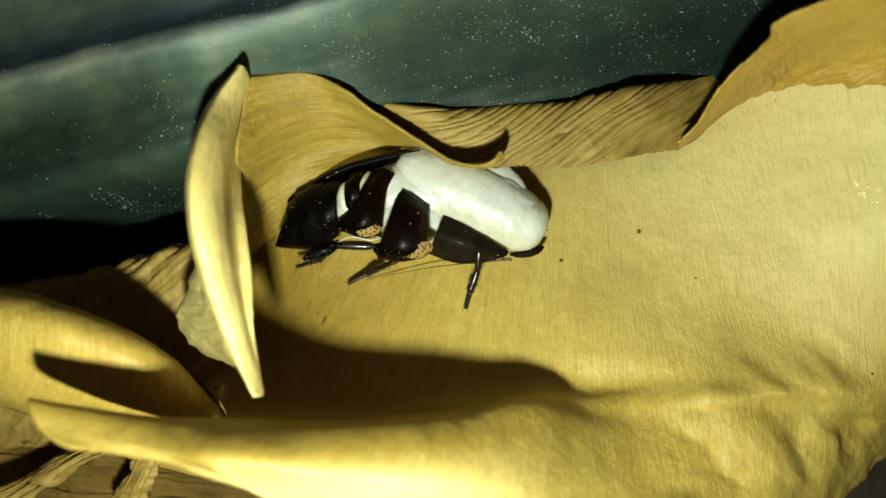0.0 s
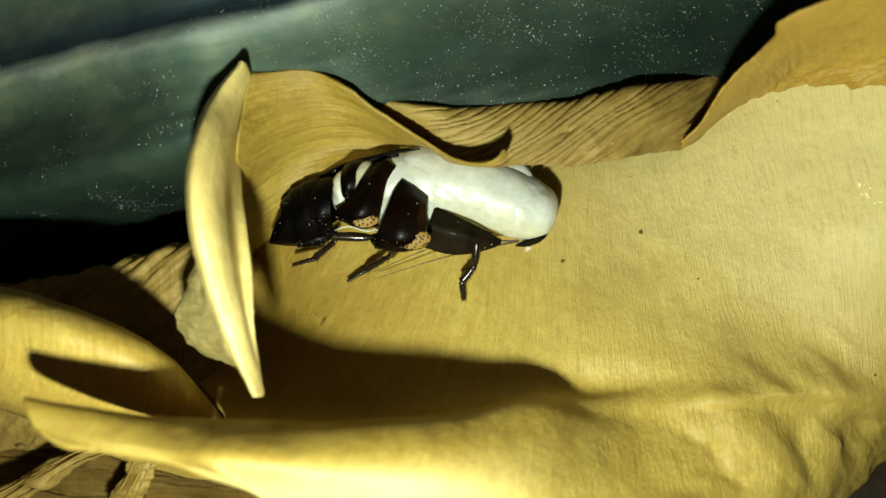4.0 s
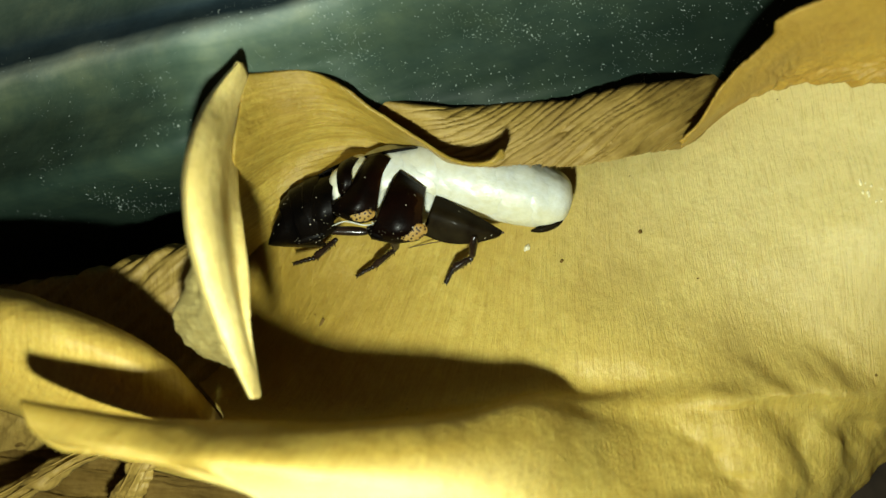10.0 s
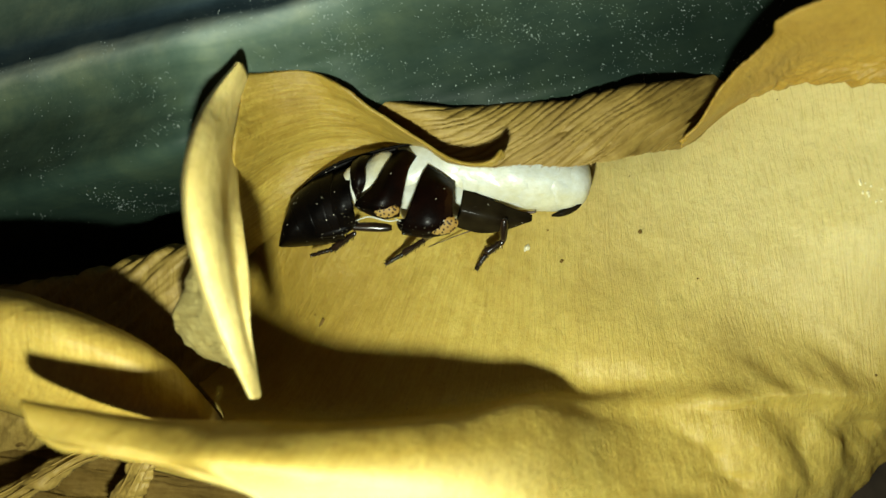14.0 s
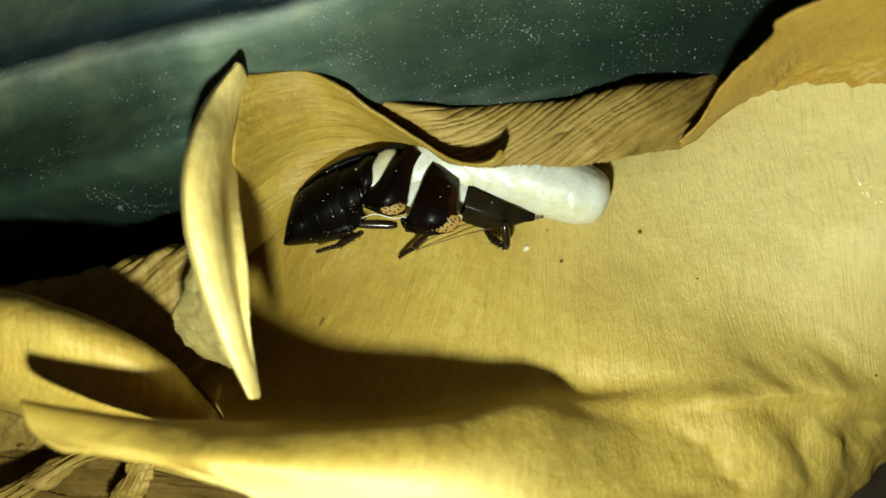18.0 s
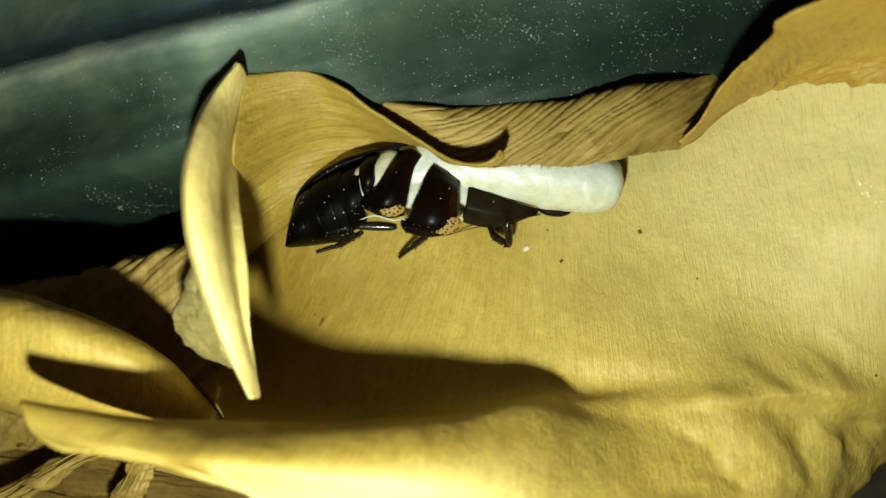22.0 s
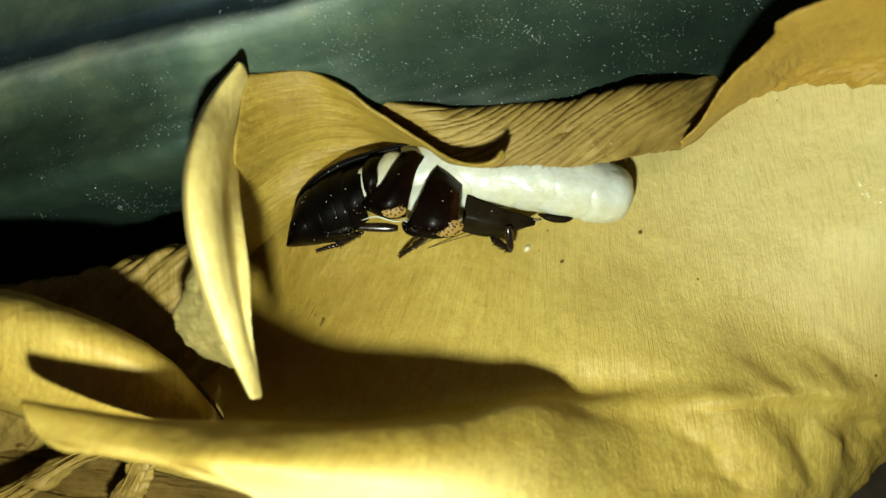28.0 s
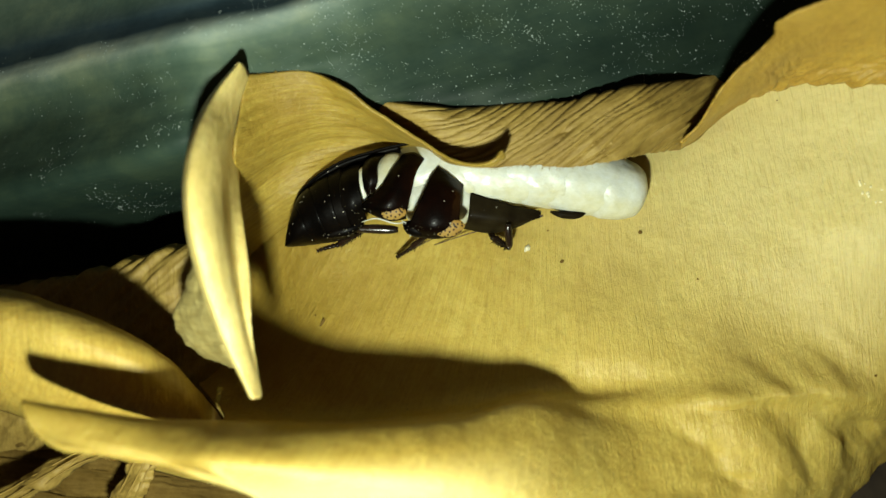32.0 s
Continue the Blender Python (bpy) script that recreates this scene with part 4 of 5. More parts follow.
FOOT_M = [(-14.62, -5.35), (-14.87, -5.35), (-14.87, -5.26), (-13.78, -4.01), (-12.94, -3.87), (-12.95, -3.09), (-13.11, -4.12), (-12.7, -4.01), (-12.1, -2.94), (-10.36, -3.26), (-8.19, -1.84), (-7.1, -1.34), (-6.68, -1.25), (-6.68, -1.25), (-6.68, -1.25), (-6.77, -1.25), (-6.77, -1.17), (-6.77, -1.17), (-7.1, -1.25)]
ANKLE_M = [(-10.36, -3.09), (-10.78, -2.84), (-10.78, -2.84), (-10.78, -2.26), (-10.58, -2.42), (-9.94, -1.59), (-10.33, -2.58), (-9.69, -2.26), (-9.92, -1.42), (-7.85, -1.59), (-5.76, -0.5), (-5.18, -0.33), (-5.01, -0.25), (-5.18, -0.17), (-5.18, -0.17), (-5.18, -0.17), (-5.18, -0.08), (-5.18, -0.17), (-5.51, -0.25)]
KNEE_M = [(-5.18, -0.92), (-5.51, -0.33), (-6.01, -0.08), (-6.35, 0.08), (-6.68, 0.19), (-6.85, 0.25), (-6.64, 0.25), (-6.43, 0.25), (-5.59, 0.58), (-4.76, 0.92), (-2.42, 1.34), (-2.67, 1.59), (-2.84, 1.59), (-2.84, 1.59), (-2.84, 1.59), (-2.84, 1.59), (-2.84, 1.59), (-2.84, 1.59), (-3.01, 1.59)]
HIP_F = [(5.1, -0.33), (4.93, 0.08), (4.68, 0.5), (4.26, 0.92), (3.58, 1.3), (2.59, 0.92), (4.31, 1.3), (4.68, 2.42), (3.98, 1.3), (6.52, 3.43), (9.02, 4.43), (8.44, 4.43), (8.69, 4.43), (9.11, 4.26), (9.11, 4.43), (9.11, 4.43), (9.11, 3.93), (9.11, 4.26), (9.11, 4.26)]
KNEE_F = [(4.85, -3.43), (4.68, -2.59), (4.51, -2.59), (4.01, -2), (3.79, -0.91), (1.84, -0.75), (4.44, -1.15), (4.85, 0.08), (4.2, -0.91), (6.85, 0.75), (9.44, 1.34), (8.44, 0.75), (8.77, 0.58), (9.11, 0.58), (9.11, 0.92), (9.02, 0.75), (9.11, 0.25), (9.11, 0.58), (9.02, 0.58)]
ANKLE_F = [(3.84, -6.18), (3.01, -5.76), (2.59, -5.1), (2, -4.26), (1.33, -3.08), (-0.75, -2), (1.58, -2.58), (2.59, -2), (1.33, -1.75), (4.51, -1.17), (6.52, 0.08), (5.68, 1.34), (7.02, 1.92), (7.35, 2.09), (7.35, 2.42), (7.35, 2.26), (7.35, 1.75), (7.35, 2.09), (7.18, 2.09)]
FOOT_F = [(3.17, -8.86), (3.17, -8.86), (3.17, -8.1), (1.34, -6.85), (-0.34, -5.63), (-1.17, -4.93), (0.25, -5.13), (0.67, -4.59), (0, -3.7), (3.01, -4.09), (4.85, -2.26), (3.51, 1.09), (6.35, 3.01), (6.85, 3.26), (7.02, 3.43), (6.93, 3.26), (6.85, 2.76), (6.85, 3.09), (6.68, 3.09)]
FEELER_A = [(10.11, -1.59), (10.11, -0.75), (11.36, 0.75), (8.86, 1.34), (8.3, 1.89), (8.02, 2.17), (8.86, 2.38), (9.69, 2.59), (10.31, 3.42), (10.94, 4.26), (14.29, 5.76), (14.29, 5.26), (14.7, 4.68), (14.29, 4.76), (14.29, 5.1), (14.29, 5.1), (14.29, 4.43), (14.54, 4.76), (14.54, 4.93)]
FEELER_B = [(-11.19, -3.26), (-11.19, -3.76), (-10.78, -4.26), (-8.69, -1.59), (-8.13, -0.75), (-7.85, -0.33), (-7.85, -0.54), (-7.85, -0.75), (-6.93, -0.25), (-6.01, 0.25), (-3.26, -0.33), (-3.84, -0.08), (-3.84, 0.08), (-2.67, 0.08), (-1.84, 1.34), (-2, 1.09), (-3.51, -0.08), (-2.67, 0.08), (-2.84, 0.25)]

REF = -1


def plate(name, rails, track, material, thick=0.25, nu=26, nv=26, label="", relief=None):
    pivot = track[REF][:2]
    g = loft(rails_about(rails, pivot), nu, nv)
    me = sheet_mesh(name, g, thick, material, relief)
    ob = part(name, me, ROACH, label)
    return ob, g


# abdomen: a pointed cap of overlapping rings, then two free rings
BACK_SHELL = loft(rails_about([
    [(-23.72, 0.58, 5), (-23.14, 3.76, 4), (-22.22, 7.43, 3.5), (-19.88, 10.02, 3.5), (-15.37, 12.78, 3.5), (-11.19, 14.2, 3.5)],
    [(-23.64, 0.54, 5.3), (-22.47, 3.93, 7.6), (-21.05, 7.02, 8), (-18.71, 8.94, 8.5), (-14.79, 10.94, 8.8), (-11.03, 12.28, 9)],
    [(-23.56, 0.5, 5.5), (-21.64, 3.26, 9), (-19.71, 5.35, 9.8), (-17.46, 6.77, 10.6), (-14.29, 8.35, 11), (-10.94, 9.44, 11.2)],
    [(-23.56, 0.46, 5.5), (-21.22, 2.17, 9), (-18.96, 3.59, 9.8), (-16.62, 4.59, 10.6), (-13.7, 5.6, 11), (-10.78, 6.6, 11.2)],
    [(-23.56, 0.42, 5), (-20.38, 1, 7), (-17.88, 1.5, 7.6), (-15.37, 1.92, 8.2), (-12.86, 2.59, 8.4), (-10.53, 3.76, 8.6)],
    [(-23.47, 0.33, 4), (-20.22, 0.58, 4), (-17.54, 1, 4.5), (-15.04, 1.42, 5), (-12.53, 2.09, 5), (-10.36, 3.34, 5)],
], TAIL[REF][:2]), 90, 44)


def shell_slice(name, first, last, lift, label=""):
    """One ring of the shell: its hind edge tucked in, its front edge free."""
    g = BACK_SHELL[:, first:last].copy()
    n = normals(g)
    if n[..., 2].mean() < 0:
        n = -n
    s = np.linspace(0, 1, g.shape[1])
    g = g + n * (lift * s ** 0.7 - 0.12 * np.maximum(0, (s - 0.88) / 0.12) ** 2)[None, :, None]
    return part(name, sheet_mesh(name, g, 0.2, SHELL, lambda x, y: 0.06 * fract(x, y, 2.5)), ROACH, label)


ABDOMEN = [shell_slice("abdomen", 0, 34, 0.05, "black pointed abdomen of the old skin"), shell_slice("abdomen_ring", 31, 49, 0.14), shell_slice("abdomen_ring", 46, 63, 0.16),
           shell_slice("abdomen_ring", 60, 72, 0.18)]
RING_A, grid_ra = plate("abdomen_ring", [
    [(-14.37, 12.78, 3.5), (-13.03, 13.28, 4), (-11.86, 13.53, 4)],
    [(-14.79, 10.78, 9), (-13.37, 11.28, 9.6), (-12.03, 11.61, 9.6)],
    [(-14.7, 8.35, 11.2), (-13.2, 8.77, 11.7), (-11.95, 9.19, 11.7)],
    [(-14.37, 5.76, 11.2), (-12.86, 6.1, 11.7), (-11.44, 6.6, 11.5)],
    [(-13.87, 2.59, 8.5), (-12.36, 3.17, 9), (-11.03, 4.26, 9)],
], RING, SHELL, 0.2, 20, 30)
RING_B, grid_rb = plate("abdomen_ring", [
    [(-11.03, 13.53, 6), (-9.69, 14.12, 6.5), (-8.35, 14.29, 6.5)],
    [(-11.53, 12.45, 9), (-10.36, 12.95, 9.8), (-9.02, 13.03, 9.8)],
    [(-11.61, 10.78, 11), (-10.53, 11.28, 11.7), (-9.44, 11.11, 11.7)],
    [(-11.36, 8.86, 11.2), (-10.44, 9.19, 11.8), (-9.36, 9.19, 11.6)],
    [(-10.86, 6.93, 10), (-10.53, 7.02, 10.4), (-10.19, 7.43, 10.2)],
], RING, SHELL_RED, 0.2, 20, 30)
RIDGE = part("back_edge", tube_mesh("back_edge", about([(-23.31, 1.75, 4.4, 0.1, 0.3), (-22.72, 4.15, 4.2, 0.15, 0.4), (-21.89, 7.4, 5, 0.17, 0.45), (-19.63, 9.95, 6.2, 0.2, 0.5), (-15.2, 12.65, 7.2, 0.22, 0.5), (-10.19, 14.2, 7.8, 0.25, 0.6), (-6.52, 15.0, 8.4, 0.25, 0.6), (-3.34, 15.4, 9, 0.1, 0.4)], TAIL[REF]), SHELL, 10, 1.0, 50), ROACH, "black rim of the old skin")

# dark sheet added to stand for the shade between abdomen and curl
FAR_SHADE = part("far_shade", sheet_mesh("far_shade", loft(rails_about([
    [(-22.7, 4.1, 4.2), (-21.8, 7.3, 5), (-19.5, 9.75, 6.4), (-15.1, 12.4, 7.4), (-10.1, 13.9, 8), (-6.4, 14.75, 8.4)],
    [(-21.3, 2.6, 3), (-20.1, 5.1, 3.4), (-17.9, 7.3, 3.8), (-14, 9.6, 4), (-9.4, 11.2, 4.2), (-6, 12.6, 4.4)],
    [(-19.5, 1.2, 2), (-18, 3, 2), (-16, 5, 2), (-12.6, 7.2, 2), (-8.6, 9, 2), (-5.6, 10.6, 2)],
], TAIL[REF][:2]), 40, 16), 0.2, SHELL), ROACH, "dark sheet for the shade beyond the split black skin")

PLATE_A, grid_a = plate("back_plate", [
    [(-6.01, 13.78, 8.5), (-4.26, 13.87, 9.5), (-2.76, 13.03, 9)],
    [(-7.52, 11.11, 11), (-5.76, 11.11, 12.3), (-3.93, 10.53, 12)],
    [(-9.11, 8.35, 12), (-6.85, 8.02, 13.2), (-4.59, 7.77, 12.5)],
    [(-11.61, 6.1, 11.5), (-8.02, 5.6, 13), (-5.1, 5.51, 12.3)],
    [(-10.86, 5.18, 10.5), (-7.69, 3.93, 11.2), (-5.35, 4.26, 11)],
], BACK, SHELL_RED, 0.3)
PLATE_B, grid_b = plate("middle_plate", [
    [(-0.85, 12.0, 9.5), (0.9, 10.6, 10), (2.8, 9.15, 9.5)],
    [(-2.26, 9.27, 12.2), (0, 8.77, 12.8), (2.42, 7.43, 12.2)],
    [(-3.43, 6.43, 13.3), (-0.92, 5.76, 13.8), (2.17, 5.01, 13.2)],
    [(-4.85, 3.59, 12.5), (-1.59, 2.92, 13.5), (2.09, 3.01, 12.8)],
    [(-5.26, 2.17, 10.8), (-1.67, 1.42, 11.5), (1.59, 1.75, 11.2)],
], MIDDLE, SHELL_RED, 0.3)
PLATE_C, grid_c = plate("neck_plate", [
    [(3.85, 8.0, 8.2), (7.8, 6.9, 8.8), (11.0, 5.95, 8.8), (14.3, 4.9, 8)],
    [(3.51, 5.1, 10.4), (8.02, 4.68, 10.6), (10.8, 4.2, 10), (14.2, 4.2, 8.8)],
    [(3.01, 1.8, 8.0), (7.02, 1.4, 8.6), (10.4, 2.1, 8.4), (13.6, 3.6, 8.1)],
], NECK, SHELL_GREY, 0.2, 30, 20, "thin olive grey neck shield of the old skin")


def spot_on(plate_ob, track, cx, cy, rx, ry, turn, w):
    """A domed spotted patch at the lower edge of a plate."""
    piv = track[REF][:2]
    verts, faces = [], []
    rings, seg = 5, 28
    ct, st = math.cos(turn), math.sin(turn)
    for r in range(rings + 1):
        for a in range(seg):
            k = r / rings
            ang = 2 * math.pi * a / seg
            u, v = rx * k * math.cos(ang), ry * k * math.sin(ang)
            wob = 1 + 0.06 * noise.noise((math.cos(ang) * 2, math.sin(ang) * 2, cx))
            verts.append(((cx + (u * ct - v * st) * wob - piv[0]) * MM, (cy + (u * st + v * ct) * wob - piv[1]) * MM,
                          (w + 0.4 * math.sqrt(max(0, 1 - k * k)) + 0.32 * v) * MM))
    for r in range(rings):
        for a in range(seg):
            b = (a + 1) % seg
            faces.append([r * seg + a, (r + 1) * seg + a, (r + 1) * seg + b, r * seg + b])
    me = bpy.data.meshes.new("spot")
    me.from_pydata(verts, [], faces)
    me.polygons.foreach_set("use_smooth", [True] * len(faces))
    me.materials.append(SPOT)
    part("spot", me, plate_ob, "tan patch with black dots")


spot_on(PLATE_A, BACK, -7.0, 5.05, 1.75, 0.95, 0.12, 12.3)
spot_on(PLATE_B, MIDDLE, 0.7, 3.0, 2.1, 1.3, 0.10, 12.8)

# the soft white body: rigid overlapping segments along its spine
SEGMENTS = ((0.3, 3.0, 4.0, 0.5), (0.95, 4.6, 5.6, 0.5), (1.6, 4.8, 7.0, 0.5), (2.3, 4.7, 10.0, 0.5), (2.95, 5.05, 11.5, 0.5), (3.5, 5.05, 8.6, 0.55), (3.96, 4.75, 5.6, 0.62))


def soft_segment(name, r, half, material, lumpy, blunt=0.55):
    n = 9
    st = []
    for k in range(n):
        a = math.pi * (k + 0.5) / n
        x = -math.cos(a) * half
        rr = r * math.sin(a) ** blunt
        st.append((x, 0, 0, rr, rr * 0.92))
    me = tube_mesh(name, st, material, 56, 1.0, 44)
    for v in me.vertices:
        p = v.co / MM
        v.co += Vector((0, p.y, p.z)).normalized() * MM * (0.22 * noise.noise((p.x / 2.5 + lumpy, p.y / 2.5, p.z / 2.5)) + 0.07 * noise.noise((p.x / 0.9 + lumpy, p.y / 0.9, p.z / 0.9)))
    return me


BODY = [(u, part("soft_segment", soft_segment("soft_segment", r, half, FLESH, i * 7.0, blunt), ROACH, "soft glossy white body")) for i, (u, r, half, blunt) in enumerate(SEGMENTS)]

CORE = [part("soft_segment", tube_mesh("soft_segment", about([(-7.02, 13.45, 5, 0.5, 1), (-7.77, 12.28, 6, 1.9, 3.2), (-9.02, 10.28, 6.2, 2.6, 4.4), (-10.36, 8.02, 6.2, 2.3, 4.3), (-11.03, 6.43, 6, 0.6, 2)], BACK[REF]), FLESH, 32, 1.0, 24), ROACH, "soft white body between the rings"),
        part("soft_segment", tube_mesh("soft_segment", about([(-11.19, 11.61, 5, 0.2, 0.6), (-11.53, 10.78, 7, 0.7, 1.6), (-11.78, 9.61, 8.6, 1.2, 2.4), (-11.44, 8.1, 8.6, 1, 2.2), (-11.03, 6.6, 7.5, 0.3, 1.2)], RING[REF]), FLESH, 20, 1.0, 24), ROACH, "soft white body between the rings"),
        part("soft_segment", soft_segment("soft_segment", 4.7, 5.4, FLESH, 95), ROACH, "soft white body between the plates")]

SHIELD = part("neck_shield", sheet_mesh("neck_shield", loft([
    [(-7.4, 1.5, 1.0), (-4, 1.5, 1.2), (-1, 1.2, 1.0), (2.4, 0.8, 0.8)],
    [(-6.8, 4.2, 1.9), (-4, 4.2, 2.2), (-1.2, 3.7, 2.1), (1.9, 2.8, 1.6)],
    [(-5.3, 6.7, 0.9), (-3.2, 6.5, 1.0), (-1.2, 5.8, 1.0), (0.6, 4.6, 0.8)],
    [(-5.1, 6.5, -0.5), (-3.2, 6.2, -0.5), (-1.3, 5.4, -0.5), (0.4, 4.2, -0.5)],
], 34, 26), 0.3, FLESH, lambda x, y: 0.12 * noise.noise((x / 1.6, y / 1.6, 4))), ROACH, "soft cream neck shield with a free edge")
LINING = [part("lining_thread", tube_mesh("lining_thread", [(*q, r, r) for q, r in zip(pts, (0.05, 0.11, 0.09, 0.04))], FLESH, 8, 1.0, 20), ROACH, "white thread of shed lining")
          for pts in (((-4.6, -1.1, 10.6), (-2.6, -0.6, 11.2), (0.2, -1.3, 11.4), (2.2, -1.0, 11)), ((1.0, -0.9, 11.5), (2.0, -1.5, 11.6), (2.4, -2.4, 11.4), (2.2, -3.2, 11.0)))]

HEAD_SKIN = part("old_head_skin", tube_mesh("old_head_skin", [(-2.6, 0.1, 0, 0.15, 0.3), (-1.3, -0.1, 0, 0.5, 0.9), (0.3, -0.1, 0, 0.62, 1.0), (1.5, 0.1, 0, 0.55, 0.9), (2.1, 0.35, 0, 0.42, 0.6), (2.6, 0.6, 0, 0.15, 0.2)], SHELL_GREY, 14, 1.0, 16), ROACH, "empty dark skin of the head")


def limb(name, length, r0, r1, spines, parent, label="", seed=1):
    """A leg piece along x from its joint, with stiff spines; the last piece is a row of beads that ends in two claws."""
    rnd = random.Random(seed)
    if name == "femur":
        prof = ((0, 0.55), (0.12, 0.85), (0.4, 1.0), (0.7, 0.9), (0.93, 0.7), (1, 0.4))
    elif name == "tibia":
        prof = ((0, 0.5), (0.1, 0.75), (0.25, 0.7), (0.6, 0.8), (0.92, 1.0), (1, 0.6))
    else:
        prof = [(0, 0.5)]
        for k in range(5):
            prof += [((k + 0.25) / 5.4, 0.85 - 0.05 * k), ((k + 0.75) / 5.4, 1.05 - 0.08 * k), ((k + 0.98) / 5.4, 0.6 - 0.05 * k)]
        prof += [(0.96, 0.62), (1, 0.3)]
    me = tube_mesh(name, [(length * u, 0.12 * r0 * noise.noise((u * 5, seed, 0)), 0, r0 * k, r0 * k * 0.85) for u, k in prof], LEG, 12, 1.0, 16 if name != "tarsus" else 44)
    bm = bmesh.new()
    bm.from_mesh(me)

    def spike(p, d, w):
        e = d.cross(Vector((1, 0, 0.3))).normalized() * w
        f = d.normalized().cross(e)
        tip = bm.verts.new((p + d) * MM)
        b = [bm.verts.new((p + q) * MM) for q in (e, f * 0.87 - e * 0.5, -f * 0.87 - e * 0.5)]
        for i in range(3):
            bm.faces.new((b[i], b[(i + 1) % 3], tip))

    for k in range(spines):
        x = length * (0.12 + 0.84 * k / max(1, spines - 1))
        ang = rnd.choice((0.5, 1.6, 2.6, 3.7, 4.7, 5.8)) + rnd.uniform(-0.3, 0.3)
        out = rnd.uniform(0.45, 0.85) if name == "tibia" and k % 3 == 0 else rnd.uniform(0.16, 0.4)
        spike(Vector((x, math.cos(ang) * r1 * 0.8, math.sin(ang) * r1 * 0.7)), Vector((0.75, math.cos(ang), math.sin(ang))).normalized() * out, 0.08 if out > 0.4 else 0.035)
    if name == "tarsus":
        for side in (-1, 1):
            spike(Vector((length * 0.97, 0.08 * side, 0)), Vector((0.55, 0.42 * side, -0.2)), 0.09)
    bm.to_mesh(me)
    bm.free()
    return part(name, me, parent, label)


def leg(name, lengths, radii, spines, label):
    top = part(name, None, ROACH, label)
    return [limb(n, ln, r, r * 0.75, sp, top, "", i + 3) for i, (n, ln, r, sp) in enumerate(zip(("femur", "tibia", "tarsus"), lengths, radii, spines))]


HIND = leg("hind_leg", (6.6, 5.0, 4.1), (0.7, 0.55, 0.4), (14, 130, 110), "dark spiny hind leg")
MID = leg("middle_leg", (3.4, 4.9, 3.6), (0.72, 0.52, 0.38), (18, 130, 110), "dark spiny middle leg")
FRONT = leg("front_leg", (3.8, 3.4, 2.9), (0.62, 0.62, 0.48), (18, 130, 120), "dark spiny front leg")
FEELERS = [part("antenna", tube_mesh("antenna", [(0, 0, 0, 0.15, 0.15), (4, 0.8 * b, 0, 0.13, 0.13), (8, 1.3 * b, 0, 0.1, 0.1), (12, 1.6 * b, 0, 0.08, 0.08), (22, 0, 0, 0.04, 0.04)], FEELER, 8, 1.0, 50), ROACH, "thin brown antenna") for b in (-1.1, -0.3)]
COXA = part("leg_base", tube_mesh("leg_base", [(-2.0, 0.8, 0, 0.3, 0.4), (-1.2, 0.3, 0, 1.0, 1.1), (0.6, -0.2, 0, 1.1, 1.2), (2.2, 0.4, 0, 0.5, 0.6)], SHELL, 12, 1.0, 14), ROACH)

COXA_HIND = part("leg_base", tube_mesh("leg_base", [(-10.2, -3.2, 0, 0.3, 0.4), (-8.6, -2.5, 0, 0.85, 0.9), (-6.6, -2.0, 0, 0.95, 1.0), (-4.6, -1.1, 0, 0.4, 0.5)], SHELL, 12, 1.0, 16), ROACH)


def wet_beads(ob, count, seed, low=1.0, size=(0.04, 0.13)):
    """Tiny beads of moulting fluid on the upward side of a part, on its lowest share of points."""
    rnd = random.Random(seed)
    spots = [(v.co.copy(), v.normal.copy()) for v in ob.data.vertices if v.normal.z > 0.25]
    spots.sort(key=lambda p: p[0].y)
    spots = spots[:max(4, int(len(spots) * low))]
    bm = bmesh.new()
    for _ in range(count):
        co, n = rnd.choice(spots)
        r = rnd.uniform(*size) * rnd.uniform(0.6, 1.0) * MM
        slip = Vector((rnd.uniform(-0.15, 0.15), rnd.uniform(-0.15, 0.15), 0)) * MM
        bmesh.ops.create_icosphere(bm, subdivisions=1, radius=r, matrix=Matrix.Translation(co + slip + n * r * 0.3) @ Matrix.Diagonal((rnd.uniform(0.8, 1.7), 1, 0.8, 1)))
    for f in bm.faces:
        f.smooth = True
    me = bpy.data.meshes.new("moisture")
    bm.to_mesh(me)
    bm.free()
    me.materials.append(WET)
    tagged(part("moisture", me, ob, "tiny clear wet beads"), kind="stuff")


WET, wet_nodes, wet_skin = nodes_of("moulting_fluid", 0.1, 0.7)
wet_skin.inputs["Base Color"].default_value = (0.10, 0.09, 0.065, 1)
wet_skin.inputs["Coat Weight"].default_value = 1.0
for n, (ob, count, low) in enumerate(((COXA, 30, 1.0), (COXA_HIND, 24, 1.0), (RING_A, 9, 0.3), (RING_B, 11, 0.35), (PLATE_A, 12, 0.25), (PLATE_B, 16, 0.25))):
    wet_beads(ob, count, 20 + n, low)


# ---- crumbs and specks lying in the hollow ----
def on_hollow(x, y):
    """The place on the hollow under the line from the lens through (x, y) at the middle of the hollow."""
    k = hollow[..., :2] * (REACH / (REACH - hollow[..., 2:3]))
    i = np.unravel_index(np.argmin(((k - (x, y)) ** 2).sum(-1)), k.shape[:2])
    p = hollow[i].copy()
    p[2] += hollow_relief(p[0], p[1])
    return p


FLAKE = plain_material("shed_flake", (0.42, 0.38, 0.22), (0.62, 0.58, 0.40), 900, 0.35, 0.5)


